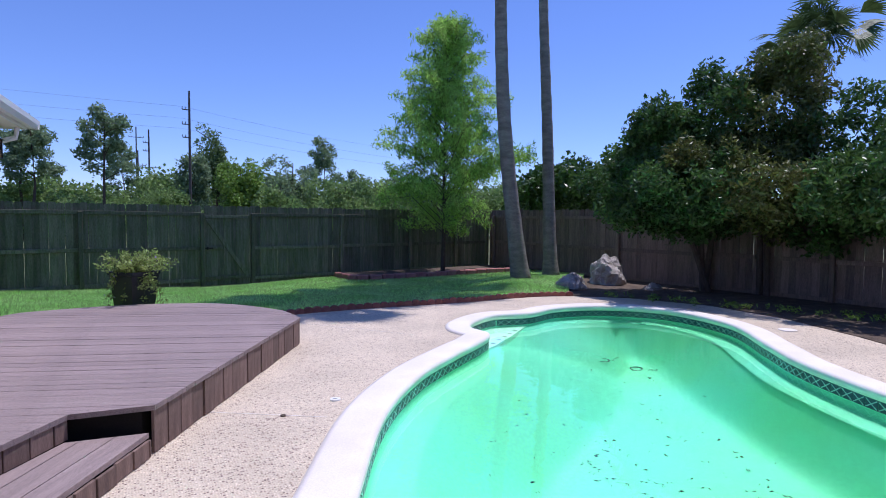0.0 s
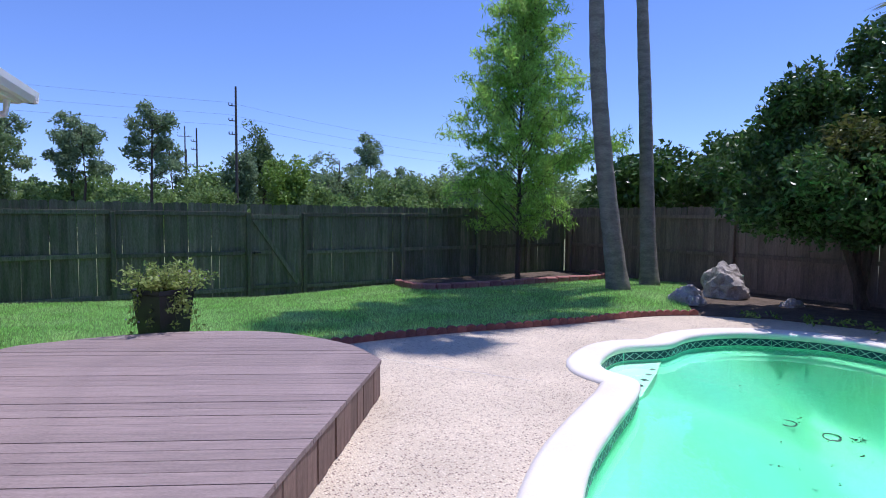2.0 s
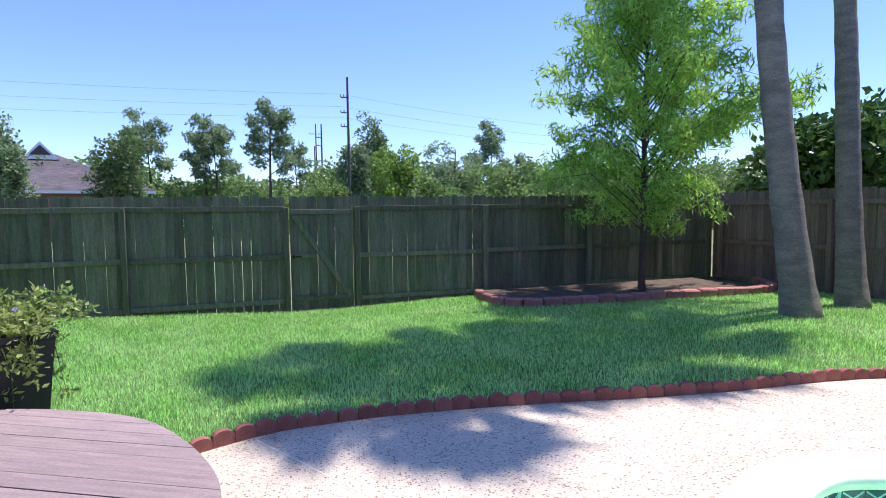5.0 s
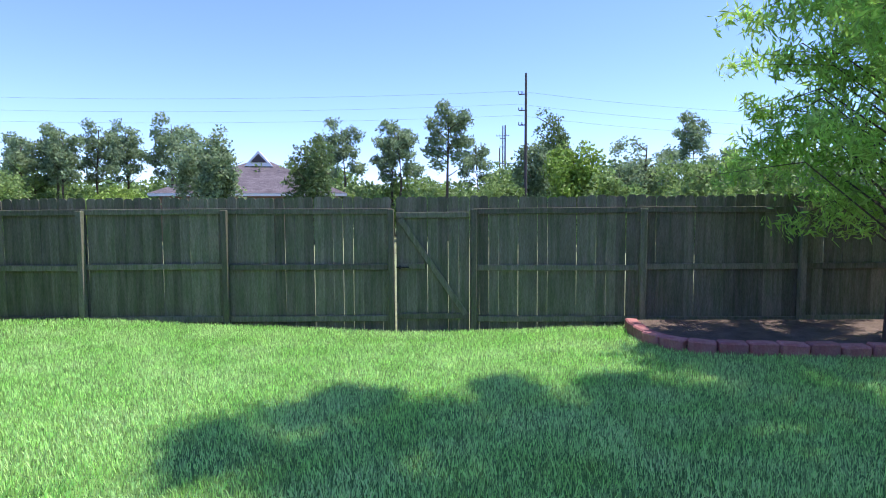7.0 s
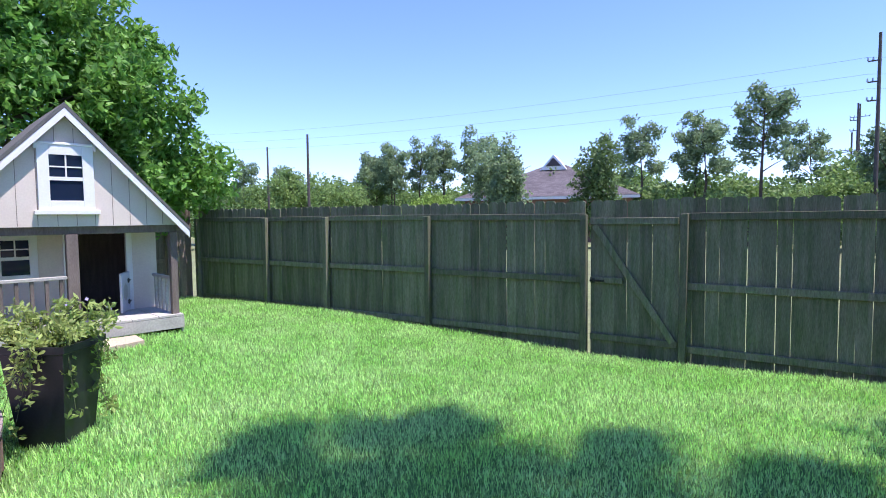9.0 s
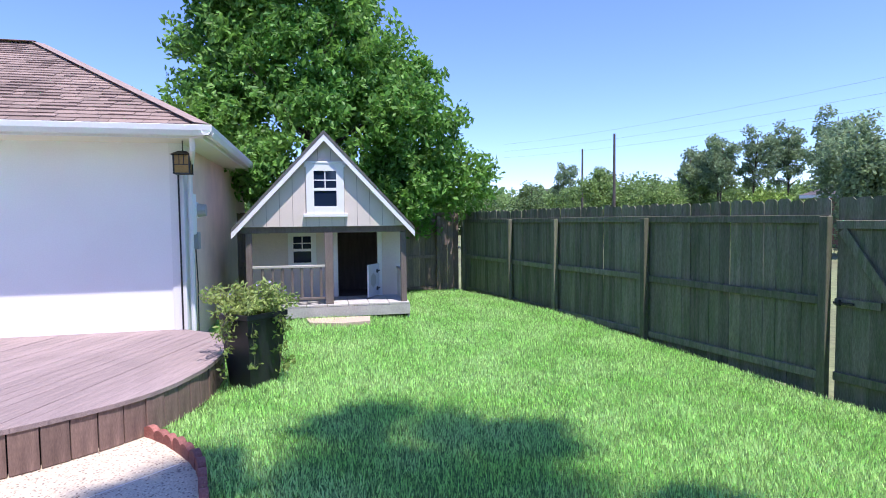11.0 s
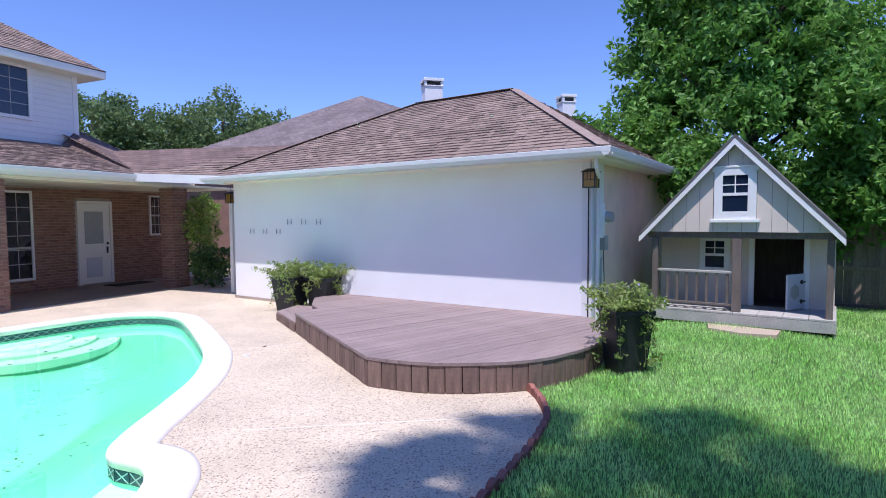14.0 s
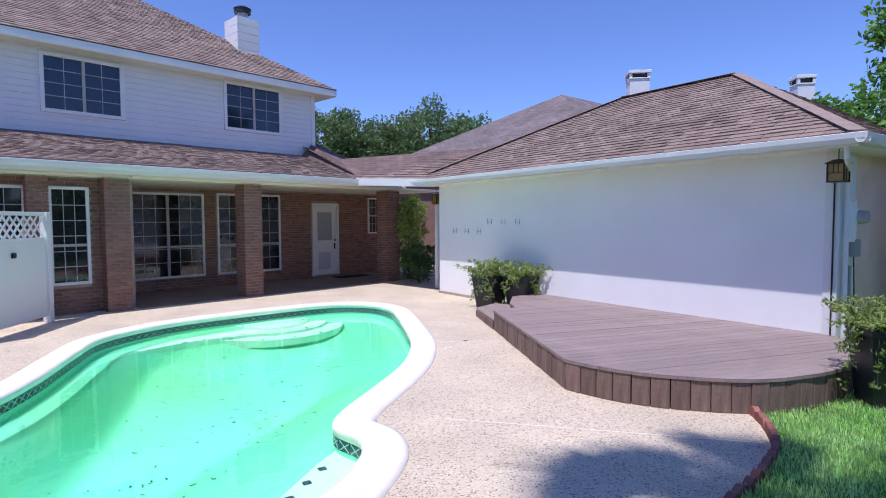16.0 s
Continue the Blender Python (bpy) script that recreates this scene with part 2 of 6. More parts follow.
L_WILLOW = leaf_mat("willow_leaf", (0.29, 0.53, 0.09), (0.45, 0.66, 0.16), 0.58)
L_SHRUB = leaf_mat("glossy_shrub_leaf", (0.055, 0.125, 0.03), (0.10, 0.19, 0.045), 0.28, 0.32)
L_OLIVE = leaf_mat("olive_shrub_leaf", (0.11, 0.15, 0.035), (0.18, 0.19, 0.05), 0.25, 0.4)
L_BIG = leaf_mat("broad_tree_leaf", (0.11, 0.28, 0.05), (0.19, 0.37, 0.07), 0.42)
L_OAK = leaf_mat("oak_leaf", (0.13, 0.215, 0.08), (0.18, 0.26, 0.095), 0.4)
L_PINE = leaf_mat("pine_needle", (0.21, 0.31, 0.17), (0.27, 0.36, 0.18), 0.5)
L_FAR = leaf_mat("far_foliage", (0.17, 0.28, 0.09), (0.25, 0.36, 0.11), 0.45)
L_POT = leaf_mat("pot_plant_leaf", (0.24, 0.36, 0.09), (0.34, 0.42, 0.13), 0.45)
L_VINE = leaf_mat("vine_leaf", (0.20, 0.34, 0.06), (0.28, 0.40, 0.08), 0.35)
M_FLOWER = mat("lilac_petal", (0.45, 0.38, 0.65), 0.6, 0.1)
M_STEM = mat("green_stem", (0.10, 0.12, 0.05), 0.8, 0.2)
M_POLE = mat("creosote_pole", (0.10, 0.085, 0.075), 0.9, 0.25, 3, 20, 0.3, 0.01)
M_WIRE = mat("cable", (0.22, 0.24, 0.28), 0.7, 0.1)
M_IRON = mat("black_iron", (0.02, 0.02, 0.02), 0.5, 0.2)
M_AMBER = mat("amber_glass", (0.42, 0.24, 0.05), 0.3, 0.15)
M_GREY = mat("grey_metal", (0.40, 0.42, 0.44), 0.45, 0.1, metal=0.4)
M_DOORPANEL = mat("pale_door_panel", (0.55, 0.58, 0.64), 0.5, 0.05)
M_BAR = mat("grey_glazing_bar", (0.42, 0.42, 0.41), 0.5, 0.05)
M_BLIND = mat("pale_blind", (0.35, 0.38, 0.42), 0.6, 0.08)
M_CORK = mat("far_brick", (0.30, 0.17, 0.13), 0.9, 0.2)


# ---- building blocks ----
def mesh_of(name, bm, material, smooth=False):
    me = bpy.data.meshes.new(name)
    bm.to_mesh(me)
    bm.free()
    me.materials.append(material)
    if smooth:
        for p in me.polygons:
            p.use_smooth = True
    return me


def part(name, bm, material, parent=None, label="", smooth=False):
    ob = new(name, mesh_of(name, bm, material, smooth))
    ob.parent = parent
    return tagged(ob, label)


def shared(name, me, parent, m):
    ob = new(name, me)
    ob.parent = parent
    ob.matrix_basis = m
    return ob


def thing(name, m, label, category, group="", kind=""):
    ob = new(name)
    ob.empty_display_size = 0.2
    ob.matrix_basis = m
    return tagged(ob, label, category, group, kind)


def box(bm, x0, y0, z0, x1, y1, z1, bevel=0.0, m=None):
    lo = Vector((min(x0, x1), min(y0, y1), min(z0, z1)))
    hi = Vector((max(x0, x1), max(y0, y1), max(z0, z1)))
    r = bmesh.ops.create_cube(bm, size=1.0)
    vs = r["verts"]
    for v in vs:
        v.co = Vector([lo[i] + (v.co[i] + 0.5) * (hi[i] - lo[i]) for i in range(3)])
    if bevel:
        es = list({e for v in vs for e in v.link_edges})
        out = bmesh.ops.bevel(bm, geom=es, offset=bevel, segments=1, affect="EDGES")
        vs = list({v for f in out["faces"] for v in f.verts} | {v for v in vs if v.is_valid})
    if m is not None:
        bmesh.ops.transform(bm, matrix=m, verts=[v for v in vs if v.is_valid])
    return vs


def block(x0, y0, z0, x1, y1, z1, bevel=0.0):
    bm = bmesh.new()
    box(bm, x0, y0, z0, x1, y1, z1, bevel)
    return bm


def prism(bm, pts, z0, z1):
    """An upright solid over a closed outline, z0 below and z1 on top."""
    lo = [bm.verts.new((x, y, z0)) for x, y in pts]
    hi = [bm.verts.new((x, y, z1)) for x, y in pts]
    bm.faces.new(hi)
    bm.faces.new(lo[::-1])
    k = len(pts)
    for i in range(k):
        bm.faces.new((lo[i], lo[(i + 1) % k], hi[(i + 1) % k], hi[i]))
    bmesh.ops.recalc_face_normals(bm, faces=bm.faces)


def tube(bm, path, radii, sides=10):
    """A tapered round tube along a path."""
    rings = []
    n = len(path)
    for i, (p, r) in enumerate(zip(path, radii)):
        d = (Vector(path[min(i + 1, n - 1)]) - Vector(path[max(i - 1, 0)])).normalized()
        q = d.to_track_quat("Z", "Y")
        rings.append([bm.verts.new(Vector(p) + q @ Vector((r * math.cos(a), r * math.sin(a), 0))) for a in [2 * math.pi * k / sides for k in range(sides)]])
    for a, b in zip(rings, rings[1:]):
        for k in range(sides):
            bm.faces.new((a[k], a[(k + 1) % sides], b[(k + 1) % sides], b[k]))
    bm.faces.new(rings[0][::-1])
    bm.faces.new(rings[-1])


def spline(pts, per=8, closed=False):
    """Catmull-Rom through the points."""
    out, n = [], len(pts)
    for i in range(n if closed else n - 1):
        def get(k):
            return np.array(pts[k % n] if closed else pts[min(max(k, 0), n - 1)], float)
        a, b, c, d = get(i - 1), get(i), get(i + 1), get(i + 2)
        for s in range(per):
            t = s / per
            out.append(tuple(0.5 * (2 * b + (c - a) * t + (2 * a - 5 * b + 4 * c - d) * t * t + (3 * b - a - 3 * c + d) * t ** 3)))
    if not closed:
        out.append(tuple(np.array(pts[-1], float)))
    return out


def offset(loop, d):
    """A closed counter-clockwise outline moved outwards by d."""
    p = np.array(loop)
    t = np.roll(p, -1, 0) - np.roll(p, 1, 0)
    t /= np.linalg.norm(t, axis=1)[:, None]
    return [tuple(v) for v in p + d * np.stack([t[:, 1], -t[:, 0]], 1)]


def inside(x, y, poly):
    """Which of the points lie in a closed outline."""
    x, y = np.asarray(x, float), np.asarray(y, float)
    hit = np.zeros(x.shape, bool)
    for (ax, ay), (bx, by) in zip(poly, list(poly[1:]) + [poly[0]]):
        if ay == by:
            continue
        c = ((ay > y) != (by > y)) & (x < (bx - ax) * (y - ay) / (by - ay) + ax)
        hit ^= c
    return hit


def raw_mesh(name, verts, faces, material, parent=None, label="", smooth=False):
    me = bpy.data.meshes.new(name)
    verts, faces = np.asarray(verts, np.float32), np.asarray(faces, np.int32)
    k = faces.shape[1]
    me.vertices.add(len(verts))
    me.vertices.foreach_set("co", verts.ravel())
    me.loops.add(faces.size)
    me.loops.foreach_set("vertex_index", faces.ravel())
    me.polygons.add(len(faces))
    me.polygons.foreach_set("loop_start", np.arange(0, faces.size, k, dtype=np.int32))
    me.polygons.foreach_set("use_smooth", np.full(len(faces), smooth))
    me.update(calc_edges=True)
    me.materials.append(material)
    ob = new(name, me)
    ob.parent = parent
    return tagged(ob, label)


rng = np.random.default_rng(7)


def leaves(centres, size, per, spread, seed, long=1.8, droop=0.0, flat=0.0):
    """Small bent leaves (two triangles each as one quad) scattered round clump centres: vertices and faces."""
    r = np.random.default_rng(seed)
    c = np.repeat(np.asarray(centres, float), per, 0)
    n = len(c)
    o = r.normal(size=(n, 3))
    o /= np.linalg.norm(o, axis=1)[:, None]
    c = c + o * (r.random((n, 1)) ** 0.5) * np.asarray(spread)
    d = r.normal(size=(n, 3))
    d[:, 2] = d[:, 2] * (1 - flat) - droop
    d /= np.linalg.norm(d, axis=1)[:, None]
    w = np.cross(d, r.normal(size=(n, 3)))
    w /= np.linalg.norm(w, axis=1)[:, None]
    s = size * r.uniform(0.6, 1.3, (n, 1))
    a, b = c - d * s * long / 2, c + d * s * long / 2
    m = c + np.cross(d, w) * s * 0.12
    v = np.stack([a, m + w * s / 2, b, m - w * s / 2], 1).reshape(-1, 3)
    f = np.arange(4 * n).reshape(-1, 4)
    return v, f


def lumpy(shape, n, seed, lo=0.4, hi=0.75):
    """The ellipsoids of a crown with small tufts added on their skins."""
    r = random.Random(seed)
    out = list(shape)
    for _ in range(n):
        x, y, z, a, b, c = r.choice(shape)
        th, u = r.uniform(0, 6.283), r.uniform(-0.5, 1)
        s = math.sqrt(1 - u * u)
        q = r.uniform(lo, hi)
        out.append((x + a * s * math.cos(th), y + b * s * math.sin(th), z + c * u, q, q, q * 0.8))
    return out


def crown_points(shape, count, seed):
    """Clump centres inside a set of ellipsoids (x, y, z, rx, ry, rz), towards their skins."""
    r = np.random.default_rng(seed)
    vol = np.array([s[3] * s[4] * s[5] for s in shape]) ** 0.75
    pick = r.choice(len(shape), count, p=vol / vol.sum())
    o = r.normal(size=(count, 3))
    o /= np.linalg.norm(o, axis=1)[:, None]
    o *= r.uniform(0.45, 1.0, (count, 1)) ** 0.6
    e = np.array(shape)
    return e[pick, :3] + o * e[pick, 3:]


# ---- ground, pool and patio ----
EDGE = spline([(1.1, 8.68), (1.4, 8.92), (1.85, 9.17), (2.25, 9.27), (2.8, 9.34), (3.8, 9.36), (5.0, 9.30), (5.9, 9.29), (6.95, 9.35), (7.7, 9.30), (8.25, 9.12)], 8)
POOL = spline([(1.17, 2.9), (1.85, 4.1), (2.62, 5.0), (3.4, 5.62), (4.1, 6.12), (4.40, 6.45), (4.38, 6.9), (4.65, 7.28), (5.3, 7.66), (6.0, 7.58),
               (6.8, 7.82), (7.75, 7.62), (8.5, 6.75), (8.3, 5.4), (7.45, 4.3), (6.85, 3.55), (6.4, 2.7), (5.95, 1.6), (5.45, 0.6), (4.4, -0.05),
               (3.2, -0.25), (2.0, -0.3), (0.9, -0.15), (0.35, 0.45), (0.35, 1.2), (0.7, 2.0)], 6, closed=True)
if sum(a[0] * b[1] - b[0] * a[1] for a, b in zip(POOL, POOL[1:] + POOL[:1])) < 0:
    POOL = POOL[::-1]
WATER_Z = -0.17
PATIO_OUT = [(-8.0, -7.5), (9.0, -7.5), (8.8, -1.0), (8.5, 1.5), (8.5, 2.7), (9.2, 4.0), (9.75, 5.4), (9.85, 6.9), (9.2, 8.3), (8.25, 9.12)] + EDGE[::-1][1:] + [(0.6, 8.75), (-2.0, 8.45), (-8.0, 8.3)]


def holed(outer, inner, z, thick, material, name, label):
    """A flat slab with a hole in it."""
    bm = bmesh.new()
    loops = [[bm.verts.new((x, y, z)) for x, y in p] for p in (outer, inner)]
    es = [bm.edges.new((p[i], p[(i + 1) % len(p)])) for p in loops for i in range(len(p))]
    bmesh.ops.triangle_fill(bm, edges=es, use_beauty=True)
    for p in loops:
        low = [bm.verts.new((v.co.x, v.co.y, z - thick)) for v in p]
        for i in range(len(p)):
            bm.faces.new((p[i], p[(i + 1) % len(p)], low[(i + 1) % len(p)], low[i]))
    bmesh.ops.recalc_face_normals(bm, faces=bm.faces)
    if sum(f.normal.z for f in bm.faces if abs(f.normal.z) > 0.9) < 0:
        bmesh.ops.reverse_faces(bm, faces=bm.faces)
    ob = part(name, bm, material)
    return tagged(ob, label, "", "", "structure")


far = 900
holed([(-far, -far), (far, -far), (far, far), (-far, far)], offset(POOL, 0.8), -0.30, 0.05, M_EARTH, "ground", "flat grassy ground running out to the far trees")
patio = holed(PATIO_OUT, offset(POOL, 0.3), 0.0, 0.12, M_AGG, "patio_paving", "pale exposed-aggregate concrete paving round the pool")
tagged(patio, category="paving")

# control joints in the paving
for jx, jy, jr, jl in ((1.0, 4.55, -33.4, 1.0), (2.62, 7.97, 128.3, 2.75), (6.3, 8.6, 95, 0.7), (9.3, 6.2, 10, 0.8)):
    part("control_joint", block(-jl / 2, -0.004, 0.0005, jl / 2, 0.004, 0.003), M_COPING, patio).matrix_basis = pose(jx, jy, 0, 0, 0, jr)

pool = thing("swimming_pool", pose(0, 0, 0), "free-form pool of green water with a pale coping", "pool")
# coping ring, with a rounded nose
bm = bmesh.new()
prof = [(-0.015, -0.055), (-0.03, 0.0), (-0.02, 0.032), (0.03, 0.042), (0.30, 0.036), (0.355, 0.018), (0.36, -0.06)]
rings = [[bm.verts.new((x, y, z)) for x, y in offset(POOL, d)] for d, z in prof]
for a, b in zip(rings, rings[1:] + rings[:1]):
    for i in range(len(a)):
        j = (i + 1) % len(a)
        bm.faces.new((a[i], a[j], b[j], b[i]))
bmesh.ops.recalc_face_normals(bm, faces=bm.faces)
part("coping", bm, M_COPING, pool, "pale cast stone coping with a rounded nose", True)


PA = np.array(POOL)


def edge_gap(x, y):
    """Distance from a point to the pool's edge."""
    return float(np.min(np.hypot(PA[:, 0] - x, PA[:, 1] - y)))


def FLOOR(x, y):
    """Height of the pool floor: a bowl, deeper towards the rocks."""
    deep = 1.5 + 0.5 * min(max((y - 1.5) / 4.5, 0), 1)
    side = min(max((x - 3.3 - 0.48 * y) / 0.9, 0), 1)
    north = min(max((y - 3.8) / 2.2, 0), 1)
    t = min(max((edge_gap(x, y) - 0.28) / (1.1 - 0.55 * side + 0.9 * north * (1 - 0.5 * side)), 0), 1)
    return -0.42 - (deep - 0.42) * (0.9 * t + 0.1 * t * t * (3 - 2 * t))


# shell: wall and ledge, then the bowl
bm = bmesh.new()
N = len(POOL)
rings = [[bm.verts.new((x, y, z)) for x, y in offset(POOL, d)] for d, z in ((0.0, -0.055), (0.0, -0.16), (0.0, -0.33), (-0.05, -0.37), (-0.24, -0.40), (-0.34, -0.46))]
for a, b in zip(rings, rings[1:]):
    for i in range(N):
        j = (i + 1) % N
        bm.faces.new((a[i], a[j], b[j], b[i]))
part("basin_wall", bm, M_PLASTER, pool, "pale green plaster wall with an underwater ledge", True)
qx, qy = np.meshgrid(np.arange(0.2, 8.5, 0.07), np.arange(-0.4, 7.7, 0.07))
inn = inside(qx, qy, offset(POOL, -0.24))
qz = np.array([[FLOOR(a, b) for a, b in zip(ra, rb)] for ra, rb in zip(qx, qy)])
for _ in range(3):
    qz[1:-1, 1:-1] = (qz[1:-1, 1:-1] * 2 + qz[:-2, 1:-1] + qz[2:, 1:-1] + qz[1:-1, :-2] + qz[1:-1, 2:]) / 6
qi = np.arange(qx.size).reshape(qx.shape)
qf = np.stack([qi[:-1, :-1], qi[:-1, 1:], qi[1:, 1:], qi[1:, :-1]], -1).reshape(-1, 4)
qok = (inn[:-1, :-1] | inn[:-1, 1:] | inn[1:, 1:] | inn[1:, :-1]).ravel()
raw_mesh("basin_floor", np.stack([qx, qy, qz], -1).reshape(-1, 3), qf[qok], M_PLASTER, pool, "pale green plaster floor", True)
bm = bmesh.new()
f = bm.faces.new([bm.verts.new((x, y, WATER_Z)) for x, y in offset(POOL, -0.004)])
bmesh.ops.triangulate(bm, faces=[f])
water = part("water_surface", bm, M_WATER, pool, "clear turquoise-green water")
water.visible_shadow = False

# ---- lawn ----
FENCE = pose(1.46, 15.26, 0, 0, 0, 8.2)
CORNER = Vector((11.1, 16.65))


def ground_z(x, y):
    """Lawn height over the paving."""
    x, y = np.asarray(x, float), np.asarray(y, float)
    line = 15.05 + 0.1445 * x
    rise = np.clip((y - 9.1) / 0.35, 0, 1) * 0.045
    fall = np.clip((y - 10.5) / (line - 10.5), 0, 1.05) * np.interp(x, (-7, -3.4, -1.1, 1.5, 2.8, 5.3, 9), (-0.09, -0.03, -0.12, -0.24, -0.21, -0.16, -0.10))
    knoll = 0.10 * np.exp(-(((x - 8.9) / 2.0) ** 2 + ((y - 11.6) / 1.4) ** 2))
    hump = 0.12 * np.exp(-(((x + 3.3) / 2.4) ** 2 + ((y - 10.4) / 1.9) ** 2))
    return rise + fall + knoll + hump + 0.012 * np.sin(x * 1.7 + 0.6) * np.sin(y * 1.3)


LAWN = [(-7.2, 8.4), (-2.1, 8.55), (0.35, 9.05), (1.0, 8.75)] + EDGE[1:] + [(8.9, 9.9), (10.3, 11.0), (11.7, 12.4), (11.05, 16.6), (-7.5, 13.93)]
nx, ny = 200, 90
gx, gy = np.meshgrid(np.linspace(-7.6, 11.9, nx), np.linspace(8.35, 16.7, ny))
gz = ground_z(gx, gy) - 0.008
keep = inside(gx, gy, LAWN)
gz = np.where(keep, gz, np.minimum(gz, -0.06))
idx = np.arange(nx * ny).reshape(ny, nx)
faces = np.stack([idx[:-1, :-1], idx[:-1, 1:], idx[1:, 1:], idx[1:, :-1]], -1).reshape(-1, 4)
any_in = keep[:-1, :-1] | keep[:-1, 1:] | keep[1:, 1:] | keep[1:, :-1]
faces = faces[any_in.ravel()]
lawn = raw_mesh("lawn", np.stack([gx, gy, gz], -1).reshape(-1, 3), faces, M_TURF, smooth=True)
tagged(lawn, "mown green lawn between the fence and the paving", "lawn", "", "structure")

# soil strip by the side fence
bm = bmesh.new()
SOIL = [(8.25, 9.12), (8.9, 9.9), (10.3, 11.0), (11.7, 12.4), (12.9, 4.2), (13.7, -1.5), (14.6, -7.5), (9.0, -7.5), (8.8, -1.0), (8.5, 1.5), (8.5, 2.7), (9.2, 4.0), (9.75, 5.4), (9.85, 6.9), (9.2, 8.3)]
prism(bm, SOIL, -0.2, 0.012)
soil = part("planting_bed", bm, M_SOIL)
tagged(soil, "dark bare soil bed under the shrubs by the fence", "soil bed", "", "structure")


def blades(n, area, seed, height, width, lean=0.5):
    r = np.random.default_rng(seed)
    x = r.uniform(area[0], area[1], n)
    y = r.uniform(area[2], area[3], n)
    ok = inside(x, y, LAWN)
    x, y = x[ok], y[ok]
    z = ground_z(x, y) - 0.012
    k = len(x)
    a = r.uniform(0, 2 * np.pi, k)
    patch = 0.75 + 0.5 * np.sin(x * 2.1 + 1.3) * np.sin(y * 2.7)
    h = height * r.uniform(0.55, 1.25, k) * (0.85 + 0.2 * patch)
    lx, ly = np.cos(a + 1.57 + r.normal(0, 0.6, k)) * h * lean * r.random(k), np.sin(a + 1.57 + r.normal(0, 0.6, k)) * h * lean * r.random(k)
    wx, wy = np.cos(a) * width / 2, np.sin(a) * width / 2
    p0 = np.stack([x - wx, y - wy, z], 1)
    p1 = np.stack([x + wx, y + wy, z], 1)
    p2 = np.stack([x + lx * 0.4 + wx * 0.7, y + ly * 0.4 + wy * 0.7, z + h * 0.6], 1)
    p3 = np.stack([x + lx, y + ly, z + h], 1)
    return np.stack([p0, p1, p2, p3], 1).reshape(-1, 3), np.arange(4 * k).reshape(-1, 4)


v1, f1 = blades(420000, (-3.0, 11.8, 8.5, 16.7), 3, 0.062, 0.0085)
v2, f2 = blades(60000, (-7.6, -3.0, 8.4, 14.6), 4, 0.065, 0.012)
grass = raw_mesh("grass", np.concatenate([v1, v2]), np.concatenate([f1, f2 + len(v1)]), M_BLADE)
tagged(grass, "short bright green grass blades", "grass", "", "stuff")

# ---- fences ----
def picket_mesh(w, h, name, mat_):
    """A board with dog-eared top corners, base at z 0, face towards -y."""
    bm = bmesh.new()
    e = 0.03
    pts = [(-w / 2, 0), (w / 2, 0), (w / 2, h - e), (w / 2 - e, h), (-w / 2 + e, h), (-w / 2, h - e)]
    fr = [bm.verts.new((x, -0.008, z)) for x, z in pts]
    bk = [bm.verts.new((x, 0.008, z)) for x, z in pts]
    bm.faces.new(fr)
    bm.faces.new(bk[::-1])
    for i in range(6):
        j = (i + 1) % 6
        bm.faces.new((fr[i], bk[i], bk[j], fr[j]))
    bmesh.ops.recalc_face_normals(bm, faces=bm.faces)
    return mesh_of(name, bm, mat_)


FR = random.Random(5)


def fence_run(name, m, length, posts, mat_, label, height=2.13, skip=(), gap=0.007, rails=(0.20, 1.02, 1.90), gapped=0.0):
    """Boards on the far side (+y) of rails and posts; x runs along the fence."""
    f = thing(name, m, label, "fence")
    W = 0.150
    me = picket_mesh(W, height, "fence_board", mat_)
    x = 0.0
    while x < length - 0.05:
        step = W + FR.choice((0.0005, 0.001, 0.003, gap * 0.8, gap) if x > gapped else (0.0003, 0.0005, 0.0005, 0.001, 0.004))
        if not any(a < x + W / 2 < b for a, b in skip):
            shared("fence_board", me, f, pose(x + W / 2, FR.uniform(-0.003, 0.004), FR.uniform(-0.02, 0.015), FR.uniform(-0.3, 0.3), FR.uniform(-0.35, 0.35), FR.uniform(-1.2, 1.2)))
        x += step
    for a, b in zip(posts, posts[1:]):
        if any(s[0] <= (a + b) / 2 <= s[1] for s in skip):
            continue
        for z in rails:
            o = part("rail", block(0, -0.055, -0.045, b - a, -0.012, 0.045, 0.004), mat_, f)
            o.matrix_basis = pose(a, 0, z + FR.uniform(-0.012, 0.012), 0, FR.uniform(-0.25, 0.25), 0)
    for p in posts:
        o = part("post", block(-0.045, -0.145, -0.1, 0.045, -0.057, 1.93, 0.006), mat_, f)
        o.matrix_basis = pose(p, 0, 0, 0, FR.uniform(-0.4, 0.4), 0)
    return f


BASE_Z, FX0 = -0.20, -8.95
POSTS = [x - FX0 for x in (-8.88, -6.58, -4.92, -2.62, 0.0, 1.28, 3.90, 6.35, 8.2, 9.65)]
GATE = (0.05 - FX0, 1.23 - FX0)
fence_run("back_fence", FENCE @ pose(FX0, 0.145, BASE_Z), 9.75 - FX0, POSTS, M_FENCE, "grey-green weathered wooden privacy fence behind the lawn", skip=(GATE,), gapped=7.2)
fence_run("side_fence", pose(CORNER.x, CORNER.y, -0.15, 0, 0, -81.8), 26.0, [0.3 + 2.6 * i for i in range(10)], M_FENCE_WARM, "brown weathered wooden privacy fence behind the shrubs", gap=0.002, rails=(0.2, 1.0, 1.88))
